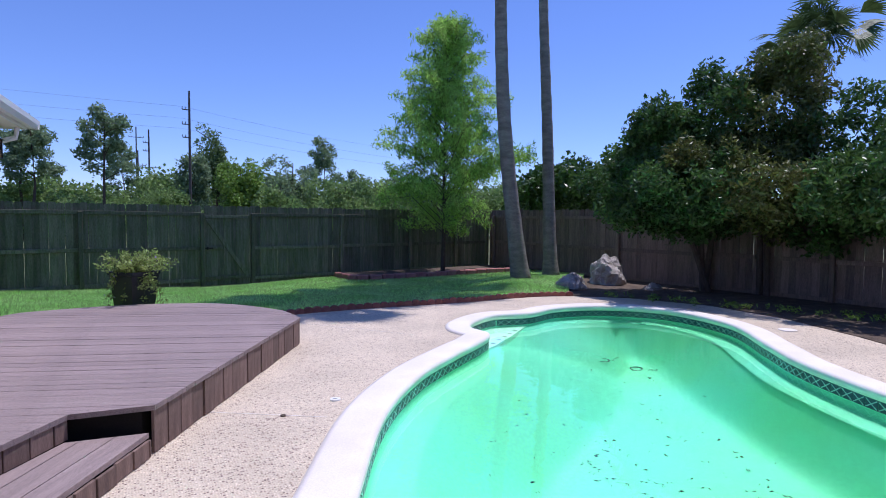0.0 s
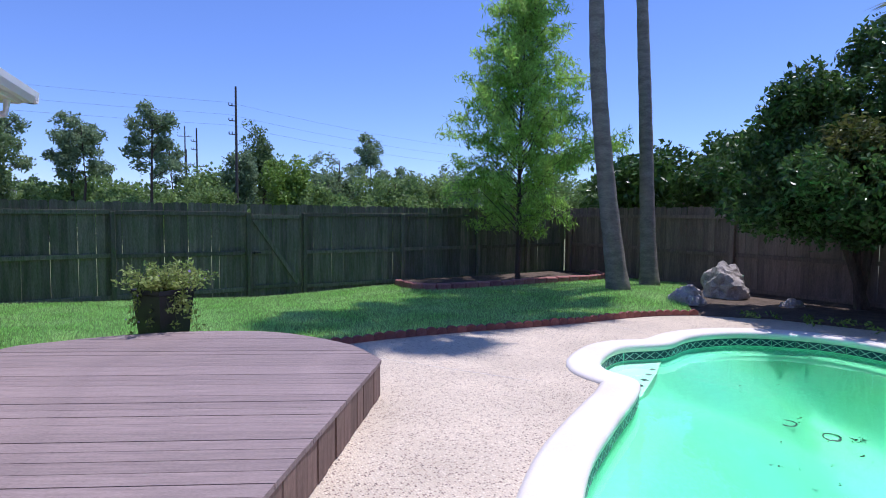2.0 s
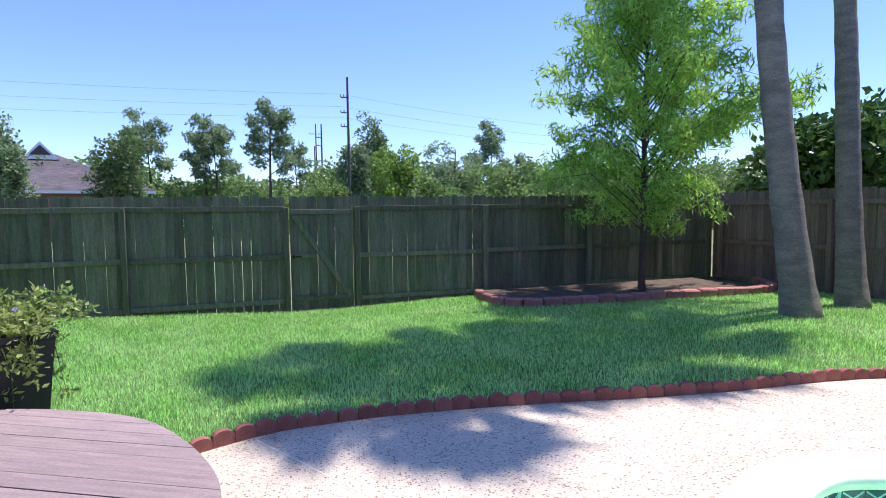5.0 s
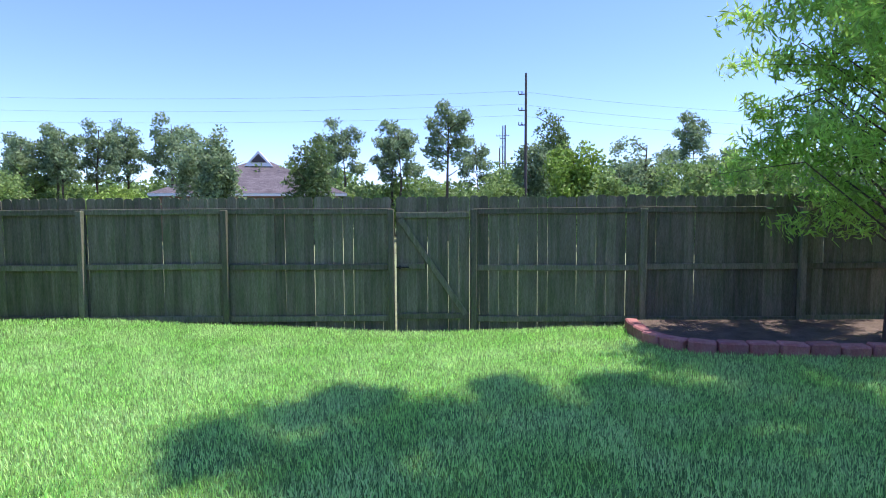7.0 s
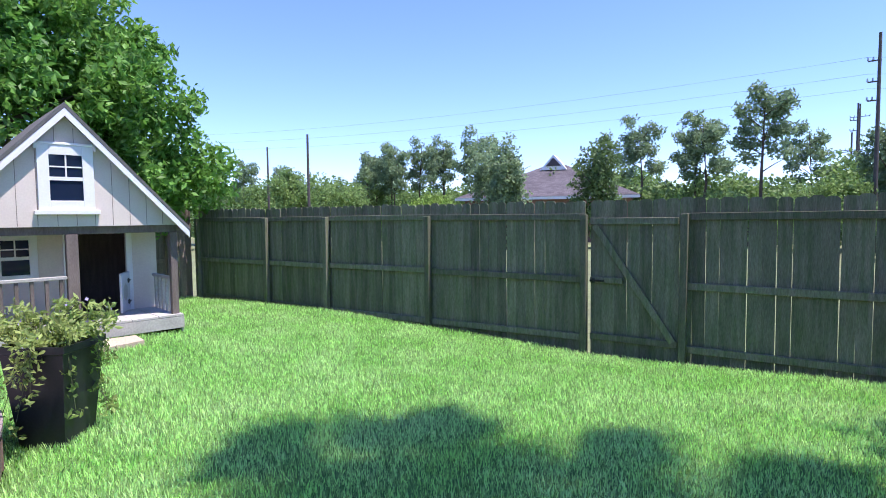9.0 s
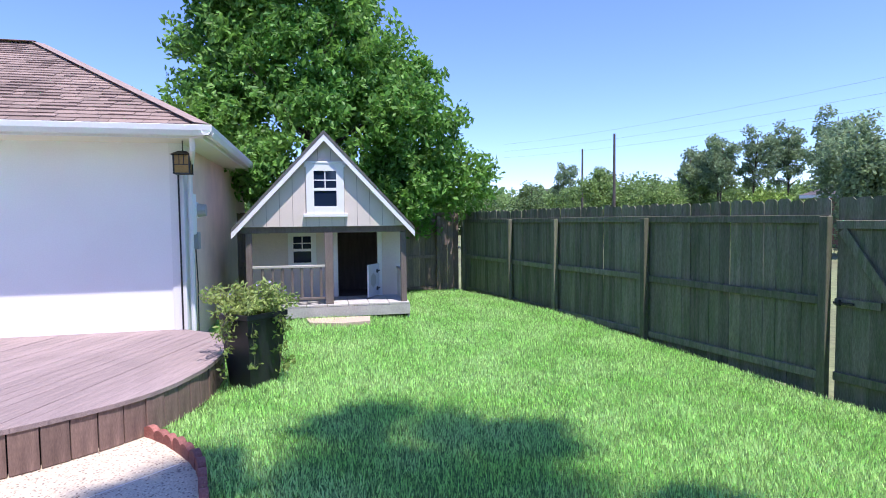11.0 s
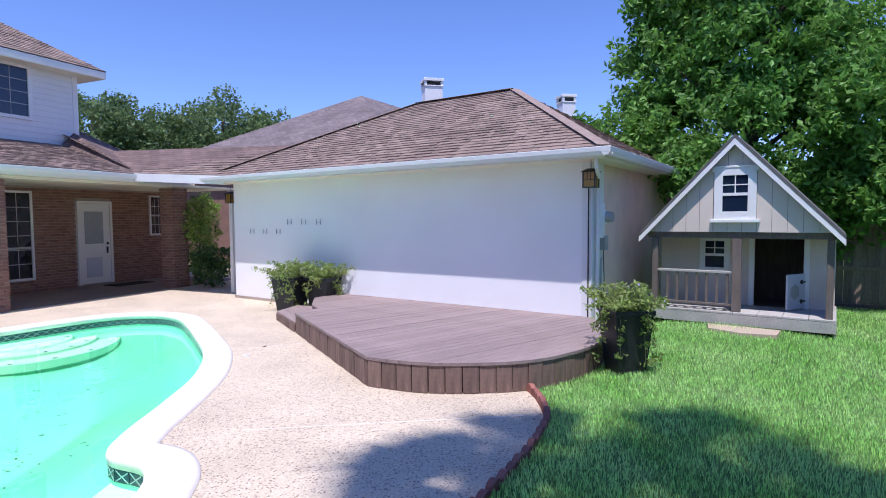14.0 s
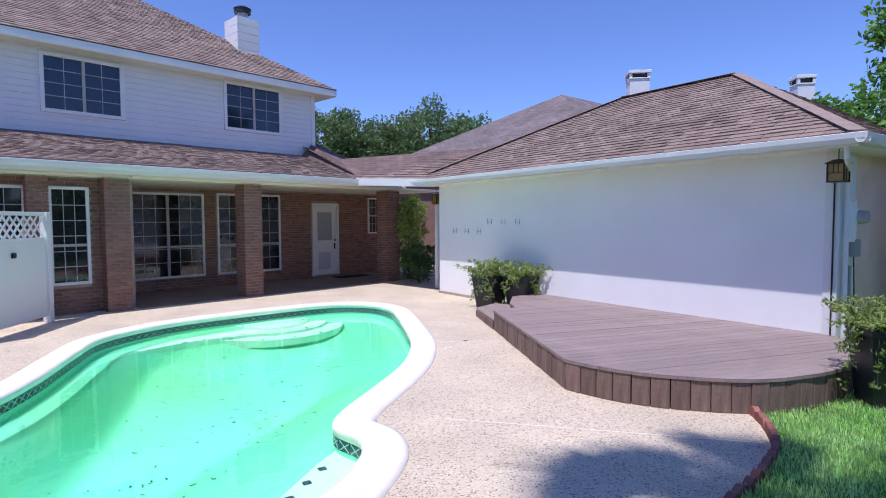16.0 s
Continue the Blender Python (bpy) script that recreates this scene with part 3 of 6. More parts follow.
fence_run("left_fence", pose(-6.68, 8.5, -0.1, 0, 0, 98.2), 5.5, [0.1, 2.5, 4.9], M_FENCE_WARM, "brown weathered wooden fence between the garage and the back fence", height=2.03, rails=(0.15, 0.92, 1.80))

gate = thing("garden_gate", FENCE @ pose(0.05, 0.145, BASE_Z), "closed wooden board gate with a diagonal brace", "gate")
gme = picket_mesh(0.162, 2.18, "gate_board", M_FENCE)
for i in range(7):
    shared("gate_board", gme, gate, pose(0.098 + i * 0.164, 0, -0.06 + FR.uniform(-0.01, 0.01), 0, FR.uniform(-0.2, 0.2), 0))
for z in (0.24, 1.84):
    part("gate_rail", block(0.02, -0.05, z - 0.045, 1.16, -0.012, z + 0.045, 0.004), M_FENCE, gate)
part("gate_rail", block(0.02, -0.05, 0.99, 0.46, -0.012, 1.07, 0.004), M_FENCE, gate, "short weathered latch rail")
bm = bmesh.new()
box(bm, 0, -0.05, -0.045, 1.83, -0.014, 0.045, 0.004)
part("diagonal_brace", bm, M_FENCE, gate).matrix_basis = pose(0.08, -0.002, 1.78, 0, 56, 0)
bm = bmesh.new()
box(bm, 0.02, -0.075, 1.01, 0.22, -0.05, 1.034, 0.003)
box(bm, 0.06, -0.085, 0.99, 0.09, -0.05, 1.054, 0.003)
part("latch", bm, M_IRON, gate, "black iron latch")

# ---- deck ----
def board_clip(poly, lo, hi):
    """The part of an outline between two lines y = lo and y = hi."""
    def cut(p, keep, c):
        out = []
        for a, b in zip(p, p[1:] + p[:1]):
            ia, ib = keep(a[1], c), keep(b[1], c)
            if ia:
                out.append(a)
            if ia != ib:
                t = (c - a[1]) / (b[1] - a[1])
                out.append((a[0] + t * (b[0] - a[0]), c))
        return out
    p = cut(poly, lambda y, c: y >= c, lo)
    return cut(p, lambda y, c: y <= c, hi) if p else p


GAR = pose(-2.19, -0.32, 0, 0, 0, 87.4)
DECK_Z = 0.345
deck_curve = spline([(1.87, 7.05), (1.78, 7.68), (1.48, 8.25), (1.05, 8.72), (0.35, 9.02), (-0.45, 9.1), (-1.3, 8.95)], 6)
DECK = deck_curve + [(-1.93, 8.3), (-2.07, 3.2), (-1.31, 3.17), (-0.63, 3.76), (-0.36, 4.17), (0.14, 4.12)]
deck = thing("wooden_deck", pose(0, 0, 0), "low brown painted wooden deck with a curved end", "deck")
bang = -0.36
ca, sa = math.cos(bang), math.sin(bang)
turned = [(x * ca + y * sa, -x * sa + y * ca) for x, y in offset(DECK if sum(a[0] * b[1] - b[0] * a[1] for a, b in zip(DECK, DECK[1:] + DECK[:1])) > 0 else DECK[::-1], 0.022)]
W = 0.138
y = min(p[1] for p in turned)
k = 0
while y < max(p[1] for p in turned):
    pc = board_clip(turned, y + 0.0015, y + W - FR.choice((0.0015, 0.003, 0.008)))
    if len(pc) > 2:
        bm = bmesh.new()
        xs = [p[0] for p in pc]
        prism(bm, [(a - min(xs), b - y) for a, b in pc], -0.036, 0.0)
        bmesh.ops.remove_doubles(bm, verts=bm.verts, dist=0.0005)
        o = part("deck_board", bm, M_DECK, deck)
        o.matrix_basis = pose(0, 0, 0, 0, 0, math.degrees(bang)) @ pose(min(xs), y, DECK_Z + FR.uniform(-0.0015, 0.0015))
    y += W
    k += 1
# one solid fill instead of joists, its black standing for shade below the deck
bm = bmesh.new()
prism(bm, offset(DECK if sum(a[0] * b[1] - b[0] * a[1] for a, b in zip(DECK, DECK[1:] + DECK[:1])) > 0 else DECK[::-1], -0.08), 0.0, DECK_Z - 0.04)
part("frame", bm, M_DARK, deck, "near-black solid for the shade under the boards")


def fascia(path, z0, z1, parent, w=0.185):
    """Upright boards along a path, each its own piece."""
    d = [0.0]
    for a, b in zip(path, path[1:]):
        d.append(d[-1] + math.dist(a, b))
    s = 0.0
    while s < d[-1] - 0.02:
        e = min(s + w, d[-1])
        a, b = [(np.interp(q, d, [p[0] for p in path]), np.interp(q, d, [p[1] for p in path])) for q in (s, e)]
        ln = math.dist(a, b)
        o = part("fascia_board", block(FR.uniform(0.003, 0.006), -0.011, z0, ln - 0.004, 0.011, z1 + FR.uniform(-0.008, 0.0), 0.003), M_FASCIA, parent)
        o.matrix_basis = pose(a[0], a[1], 0, 0, 0, math.degrees(math.atan2(b[1] - a[1], b[0] - a[0]))) @ pose(0, FR.uniform(-0.006, 0.006), 0, 0, 0, FR.uniform(-0.8, 0.8))
        s = e


fascia([(0.14, 4.12), (1.87, 7.05)], 0.005, DECK_Z - 0.03, deck)
fascia(deck_curve, 0.005, DECK_Z - 0.03, deck)
fascia([(-2.07, 3.2), (-1.31, 3.17), (-0.63, 3.76), (-0.36, 4.17)], 0.175, DECK_Z - 0.03, deck)
STEP = [(0.12, 4.07), (-0.37, 4.13), (-0.65, 3.72), (-1.33, 3.13), (-1.22, 2.74), (-0.53, 2.92)]
step = thing("deck_step", pose(0, 0, 0), "low brown wooden step at the end of the deck", "step")
sang = math.atan2(1.15, 0.65)
cs, sn = math.cos(sang), math.sin(sang)
lane = [(x * cs + y * sn, -x * sn + y * cs) for x, y in STEP]
y = min(p[1] for p in lane)
while y < max(p[1] for p in lane):
    pc = board_clip(lane, y + 0.004, y + W * 1.35 - 0.004)
    if len(pc) > 2:
        bm = bmesh.new()
        prism(bm, pc, 0.135, 0.17)
        bmesh.ops.remove_doubles(bm, verts=bm.verts, dist=0.0005)
        part("step_board", bm, M_DECK, step).matrix_basis = pose(0, 0, 0, 0, 0, math.degrees(sang))
    y += W * 1.35
# the same black fill paints the shade inside the step
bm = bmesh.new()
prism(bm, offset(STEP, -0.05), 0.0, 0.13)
part("frame", bm, M_DARK, step, "near-black solid for the shade under the step")
fascia([STEP[5], STEP[0]], 0.005, 0.132, step)
fascia([STEP[4], STEP[5]], 0.005, 0.132, step)


# ---- roofs ----
def roof_plane(pts, material, parent, name="roof_slope", thick=0.05):
    """A shingled slope; the first two points are its eave."""
    bm = bmesh.new()
    uvl = bm.loops.layers.uv.new("UVMap")
    p = [Vector(q) for q in pts]
    ex = (p[1] - p[0]).normalized()
    nrm = ex.cross(p[2] - p[1]).normalized()
    if nrm.z < 0:
        nrm = -nrm
    ey = nrm.cross(ex)
    if ey.z < 0:
        ey = -ey
    top = [bm.verts.new(q) for q in p]
    low = [bm.verts.new(q - nrm * thick) for q in p]
    bm.faces.new(top)
    bm.faces.new(low[::-1])
    k = len(p)
    for i in range(k):
        bm.faces.new((top[i], low[i], low[(i + 1) % k], top[(i + 1) % k]))
    for f in bm.faces:
        for l in f.loops:
            d = l.vert.co - p[0]
            l[uvl].uv = (d.dot(ex), d.dot(ey))
    bmesh.ops.recalc_face_normals(bm, faces=bm.faces)
    slope = part(name, bm, material, parent)
    if material is M_ROOF:
        shingles(p, ex, ey, nrm, slope)
    return slope


def shingles(p, ex, ey, nrm, parent):
    """Courses of overlapping tabs, each with its lower edge lifted, cut to the slope's outline."""
    flat = [((q - p[0]).dot(ex), (q - p[0]).dot(ey)) for q in p]
    r = random.Random(int(abs(flat[2][0]) * 100))
    row, tab = 0.142, 0.305
    V, F = [], []
    v = min(q[1] for q in flat)
    vmax = max(q[1] for q in flat)
    while v < vmax - 0.02:
        course = board_clip(flat, v, min(v + row, vmax))
        if len(course) > 2:
            turned = [(b, a) for a, b in course]
            u = min(q[0] for q in course) - r.random() * tab
            end = max(q[0] for q in course)
            while u < end:
                w = tab * r.choice((0.4, 0.6, 0.75, 0.9))
                piece = board_clip(turned, u + 0.003, u + w - 0.003)
                if len(piece) > 2:
                    lift = r.choice((0.010, 0.014, 0.020))
                    k, n = len(V), len(piece)
                    for b, a in piece:
                        V.append(p[0] + ex * a + ey * b + nrm * (0.004 + lift * (1 - (b - v) / row)))
                    for b, a in piece:
                        V.append(p[0] + ex * a + ey * b)
                    F.append(tuple(range(k, k + n)))
                    F += [(k + i, k + n + i, k + n + (i + 1) % n, k + (i + 1) % n) for i in range(n)]
                u += w
        v += row
    me = bpy.data.meshes.new("shingles")
    me.from_pydata([tuple(q) for q in V], [], F)
    me.materials.append(M_SHINGLE)
    bm = bmesh.new()
    bm.from_mesh(me)
    bmesh.ops.recalc_face_normals(bm, faces=bm.faces)
    bm.to_mesh(me)
    bm.free()
    o = new("shingles", me)
    o.parent = parent
    tagged(o, kind="stuff")


def strip(a, b, w, h, material, parent, name, label="", bevel=0.004, up=0.0):
    """A bar of width w and height h from point a to point b."""
    a, b = Vector(a), Vector(b)
    bm = bmesh.new()
    box(bm, 0, -w / 2, -h / 2, (b - a).length, w / 2, h / 2, bevel)
    ob = part(name, bm, material, parent, label)
    d = b - a
    ob.matrix_basis = Matrix.Translation(a + Vector((0, 0, up))) @ Matrix.Rotation(math.atan2(d.y, d.x), 4, "Z") @ Matrix.Rotation(-math.atan2(d.z, math.hypot(d.x, d.y)), 4, "Y")
    return ob


# ---- garage ----
GLEN, GDEP, EAVE = 8.84, 6.3, 2.77
gar = thing("garage", GAR, "white stucco garage with a brown shingled hip roof", "garage")
part("wall", block(0, 0, 0.06, GLEN, 0.2, EAVE + 0.05), M_WHITE, gar, "smooth white stucco side wall")
part("wall", block(GLEN - 0.2, 0.2, 0.06, GLEN, GDEP, EAVE + 0.05), M_PINK, gar, "pinkish end wall")
part("wall", block(0, 0.2, 0.06, 0.2, GDEP, EAVE + 0.05), M_WHITE, gar)
part("wall", block(0.2, GDEP - 0.2, 0.06, GLEN - 0.2, GDEP, EAVE + 0.05), M_WHITE, gar)
part("foundation", block(-0.02, -0.025, -0.2, GLEN + 0.02, GDEP, 0.058, 0.004), M_MORTAR, gar, "low concrete footing")
part("corner_board", block(GLEN - 0.14, -0.018, 0.06, GLEN + 0.018, 0.0, EAVE), M_TRIM, gar)
part("corner_board", block(GLEN + 0.002, 0.0, 0.06, GLEN + 0.02, 0.55, EAVE), M_TRIM, gar)
OV = 0.55
e0, e1 = -0.35, GLEN + 0.36
zr = 4.77
RA, RB = (3.3, 3.05, zr), (6.0, 3.05, zr)
ze = EAVE + 0.13
roof_plane([(e0, -OV, ze), (e1, -OV, ze), RB, RA], M_ROOF, gar)
roof_plane([(e1, -OV, ze), (e1, GDEP + OV, ze), RB], M_ROOF, gar)
roof_plane([(e1, GDEP + OV, ze), (e0, GDEP + OV, ze), RA, RB], M_ROOF, gar)
roof_plane([(e0, GDEP + OV, ze), (e0, -OV, ze), RA], M_ROOF, gar)
for a, b in (((e1, -OV, ze), RB), (RA, RB), ((e0, -OV, ze), RA)):
    strip(a, b, 0.20, 0.010, M_CAP, gar, "ridge_cap", up=0.026)
part("soffit", block(e0, -OV, EAVE - 0.02, e1, 0.0, EAVE), M_CREAM, gar, "cream soffit")
part("soffit", block(GLEN, 0.0, EAVE - 0.02, e1, GDEP + OV, EAVE), M_CREAM, gar, "cream soffit")
part("fascia", block(e0, -OV - 0.02, EAVE - 0.03, e1 + 0.02, -OV, ze - 0.02), M_TRIM, gar)
part("fascia", block(e1, -OV, EAVE - 0.03, e1 + 0.02, GDEP + OV, ze - 0.02), M_TRIM, gar)


def gutter(a, b, parent):
    """A white half-open box gutter with a rolled lip from a to b; its outer side lies to the right of the way."""
    a, b = Vector(a), Vector(b)
    bm = bmesh.new()
    prof = [(0, 0.0), (0, -0.09), (-0.03, -0.115), (-0.085, -0.115), (-0.115, -0.06), (-0.122, 0.0), (-0.112, 0.006), (-0.105, -0.055), (-0.08, -0.1), (-0.035, -0.1), (-0.012, -0.08), (-0.012, 0.0)]
    L = (b - a).length
    r0 = [bm.verts.new((0, y, z)) for y, z in prof]
    r1 = [bm.verts.new((L, y, z)) for y, z in prof]
    k = len(prof)
    for i in range(k):
        bm.faces.new((r0[i], r1[i], r1[(i + 1) % k], r0[(i + 1) % k]))
    bm.faces.new(r0[::-1])
    bm.faces.new(r1)
    bmesh.ops.recalc_face_normals(bm, faces=bm.faces)
    ob = part("gutter", bm, M_TRIM, parent, "white metal gutter")
    d = b - a
    ob.matrix_basis = Matrix.Translation(a) @ Matrix.Rotation(math.atan2(d.y, d.x), 4, "Z")


gutter((e0, -OV - 0.022, ze - 0.02), (e1 + 0.14, -OV - 0.022, ze - 0.02), gar)
gutter((e1 + 0.022, -OV - 0.14, ze - 0.02), (e1 + 0.022, GDEP + OV, ze - 0.02), gar)
# downspout elbow at the corner and pipes
bm = bmesh.new()
tube(bm, [(GLEN + 0.24, -0.5, ze - 0.14), (GLEN + 0.24, -0.48, ze - 0.28), (GLEN + 0.1, 0.06, ze - 0.5), (GLEN + 0.075, 0.1, ze - 0.62), (GLEN + 0.07, 0.1, 0.1)], [0.032] * 5, 8)
part("downspout", bm, M_TRIM, gar, "white downspout")
bm = bmesh.new()
tube(bm, [(GLEN - 0.03, -0.04, EAVE - 0.3), (GLEN - 0.03, -0.04, 0.35)], [0.011] * 2, 6)
part("conduit", bm, M_IRON, gar, "thin dark conduit on the corner")
bm = bmesh.new()
tube(bm, [(GLEN + 0.045, 0.34, 1.25), (GLEN + 0.045, 0.34, 0.1)], [0.02] * 2, 8)
part("conduit", bm, M_GREY, gar)

# electricity meter and boxes on the end wall
meter = thing("electric_meter", GAR @ pose(GLEN + 0.02, 0.3, 1.9), "grey round electric meter on a wall box", "meter")
part("panel", block(0.0, -0.12, -0.33, 0.07, 0.1, 0.22, 0.008), M_WHITE, meter)
bm = bmesh.new()
bmesh.ops.create_cone(bm, cap_ends=True, segments=20, radius1=0.095, radius2=0.08, depth=0.12, matrix=pose(0.13, 0.12, 0, 0, 90, 0))
part("dial", bm, M_GREY, meter)
bm = bmesh.new()
bmesh.ops.create_cone(bm, cap_ends=True, segments=20, radius1=0.11, radius2=0.11, depth=0.05, matrix=pose(0.06, 0.12, 0, 0, 90, 0))
part("collar", bm, M_WHITE, meter)
jbox = thing("junction_box", GAR @ pose(GLEN + 0.02, 0.42, 1.5), "grey junction box with cables on the wall", "box")
part("case", block(0.0, -0.07, -0.13, 0.09, 0.09, 0.1, 0.006), M_GREY, jbox)
bm = bmesh.new()
tube(bm, [(0.04, 0.0, -0.13), (0.05, 0.02, -0.6), (0.04, 0.03, -1.3)], [0.008] * 3, 6)
part("cable", bm, M_IRON, jbox)


def lantern(m):
    """A hanging lantern with a flat square cap and amber panes; the hook is at the origin."""
    t = thing("hanging_lantern", m, "small black hanging lantern with amber glass panes", "lantern", "eave lanterns")
    bm = bmesh.new()
    tube(bm, [(0, 0, 0), (0, 0, -0.13)], [0.006, 0.006], 6)
    part("hanger", bm, M_IRON, t)
    bm = bmesh.new()
    bmesh.ops.create_cone(bm, cap_ends=True, segments=4, radius1=0.175, radius2=0.06, depth=0.05, matrix=pose(0, 0, -0.155, 0, 0, 45))
    part("cap", bm, M_IRON, t)
    part("glass", block(-0.085, -0.085, -0.40, 0.085, 0.085, -0.185), M_AMBER, t, "amber glass body")
    bm = bmesh.new()
    for x in (-0.09, 0.09):
        for y in (-0.09, 0.09):
            box(bm, x - 0.008, y - 0.008, -0.41, x + 0.008, y + 0.008, -0.18)
    box(bm, -0.1, -0.1, -0.415, 0.1, 0.1, -0.402)
    for s in (-1, 1):
        box(bm, -0.03, s * 0.09 - 0.003, -0.3, -0.022, s * 0.09 + 0.003, -0.18)
        box(bm, 0.022, s * 0.09 - 0.003, -0.3, 0.03, s * 0.09 + 0.003, -0.18)
        box(bm, s * 0.09 - 0.003, -0.004, -0.4, s * 0.09 + 0.003, 0.004, -0.18)
        box(bm, -0.09, s * 0.09 - 0.003, -0.305, 0.09, s * 0.09 + 0.003, -0.297)
    part("frame", bm, M_IRON, t)
    return t


lantern(GAR @ pose(GLEN + 0.08, -0.26, EAVE - 0.02))

# rows of small iron hooks on the stucco
hk = bmesh.new()
for dx in (0, 0.13):
    box(hk, dx - 0.0025, -0.014, -0.12, dx + 0.0025, -0.002, 0.0)
box(hk, 0, -0.016, -0.075, 0.13, -0.01, -0.068)
hook_me = mesh_of("wall_bracket", hk, M_GREY)
for s0, z0 in ((0.61, 1.68), (1.91, 1.90)):
    for i in range(3):
        o = new("wall_bracket", hook_me)
        o.matrix_basis = GAR @ pose(s0 + i * 0.46, 0, z0)
        tagged(o, "thin grey iron bracket screwed to the stucco", "bracket", "wall brackets")

# ---- house ----
HOUSE = pose(1.80, -3.04, 0, 0, 0, 7.5)
house = thing("house", HOUSE, "two-storey brick house with white upper walls and brown shingles", "house")
BV = -2.65
COLTOP = 2.80


def window(name, parent, x0, x1, z0, z1, y, cols, rows, frame_mat, pane_mat, mid=None, f=0.05, split=None, deep=0.05):
    """A framed window lying on a wall face y (looking towards +y) with bars between its panes."""
    w = part(name, block(x0, y, z0, x1, y + 0.012, z1), pane_mat, parent)
    bm = bmesh.new()
    for a, b, c, d in ((x0 - f, z0 - f, x0, z1 + f), (x1, z0 - f, x1 + f, z1 + f), (x0, z0 - f, x1, z0), (x0, z1, x1, z1 + f)):
        box(bm, a, y - 0.01, b, c, y + deep, d, 0.004)
    part("frame", bm, frame_mat, w)
    bm = bmesh.new()
    for i in range(1, cols):
        x = x0 + (x1 - x0) * i / cols
        t = 0.035 if split and i in split else 0.007
        box(bm, x - t, y + 0.012, z0, x + t, y + (deep if t > 0.02 else 0.024), z1)
    for j in range(1, rows):
        z = z0 + (z1 - z0) * j / rows
        box(bm, x0, y + 0.0125, z - 0.009, x1, y + 0.0235, z + 0.009)
    if mid:
        box(bm, x0, y + 0.012, mid - 0.028, x1, y + deep - 0.006, mid + 0.028)
    part("glazing_bar", bm, M_BAR, w)
    return w


# back wall of the porch, with real bricks over a mortar core
HX0, HX1 = -6.8, 8.5
core = part("wall", block(HX0, BV - 0.25, 0.0, HX1, BV - 0.012, 2.95), M_MORTAR, house, "red brick back wall")
part("wall", block(2.72, -0.30, 0.0, HX1, -0.11, 2.95), M_MORTAR, house, "red brick bay wall")
part("wall", block(2.60, BV, 0.0, 2.72, -0.11, 2.95), M_MORTAR, house)
part("wall", block(HX0, BV - 8.0, 0.0, HX0 + 0.2, BV - 0.25, 2.95), M_MORTAR, house)
# slab coloured darker than the patio to stand for the porch shade
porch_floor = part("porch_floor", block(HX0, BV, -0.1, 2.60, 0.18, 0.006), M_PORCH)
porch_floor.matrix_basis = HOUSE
tagged(porch_floor, "brown concrete porch floor, its colour darkened for the roof's shade", "floor", "", "structure")
part("porch_ceiling", block(HX0, BV, 2.82, 2.72, 0.3, 2.88), M_CREAM, house, "cream porch ceiling")
part("beam", block(-5.2, -0.2, COLTOP, HX1, 0.2, 2.94, 0.004), M_CREAM, house, "cream porch beam")
part("wall", block(-3.72, BV - 8, 3.8, HX1, BV, 6.08), M_SIDING, house, "white lap siding upstairs")
bm = bmesh.new()
for i in range(14):
    z = 3.94 + i * 0.152
    box(bm, -3.73, BV, z, HX1, BV + 0.014, z + 0.142)
part("lap_siding", bm, M_SIDING, house)
part("corner_board", block(-3.76, BV - 0.02, 3.8, -3.62, BV + 0.03, 6.02), M_TRIM, house)
for x0, x1, z0, z1 in ((2.03, 3.63, 4.56, 5.78), (-2.44, -0.77, 4.63, 5.87)):
    window("upper_window", house, x0, x1, z0, z1, BV + 0.016, 4, 4, M_TRIM, M_BLUEGLASS, f=0.09, split=(2,))

window("porch_window", house, 0.04, 1.89, 0.39, 2.60, BV, 6, 6, M_TRIM, M_PORCHGLASS, mid=1.19, f=0.06, split=(3,))
window("porch_window", house, -2.36, -0.45, 0.39, 2.63, BV, 6, 6, M_TRIM, M_PORCHGLASS, mid=1.19, f=0.06, split=(3,))
window("bay_window", house, 3.50, 4.09, 0.66, 2.54, -0.10, 3, 6, M_TRIM, M_PORCHGLASS, mid=1.41, f=0.06)
window("bay_window", house, 4.57, 5.37, 0.66, 2.54, -0.10, 3, 6, M_TRIM, M_PORCHGLASS, mid=1.41, f=0.06)
window("porch_window", house, -6.42, -5.98, 1.46, 2.64, BV, 3, 4, M_TRIM, M_PORCHGLASS, mid=2.05, f=0.05)

door = part("back_door", block(-4.54, BV, 0.06, -3.65, BV + 0.05, 2.38, 0.004), M_TRIM, house, "white back door with a blind and a pet flap")
bm = bmesh.new()
box(bm, -4.62, BV - 0.01, 0.04, -4.545, BV + 0.075, 2.46, 0.004)
box(bm, -3.645, BV - 0.01, 0.04, -3.57, BV + 0.075, 2.46, 0.004)
box(bm, -4.545, BV - 0.01, 2.385, -3.645, BV + 0.075, 2.46, 0.004)
part("door_frame", bm, M_TRIM, door)
part("door_window", block(-4.33, BV + 0.05, 1.22, -3.78, BV + 0.062, 2.16), M_BLIND, door, "small pane with a closed blind")
part("pet_flap", block(-4.27, BV + 0.05, 0.24, -3.80, BV + 0.064, 0.82, 0.004), M_DOORPANEL, door)
bm = bmesh.new()
bmesh.ops.create_uvsphere(bm, u_segments=10, v_segments=8, radius=0.035, matrix=pose(-4.44, BV + 0.09, 1.22))
box(bm, -4.47, BV + 0.05, 0.92, -4.41, BV + 0.075, 1.12, 0.01)
part("door_handle", bm, M_IRON, door, "black knob and lock plate")
mat_ob = new("door_mat", mesh_of("door_mat", block(-0.6, -0.3, 0, 0.6, 0.3, 0.018, 0.006), M_DARK))
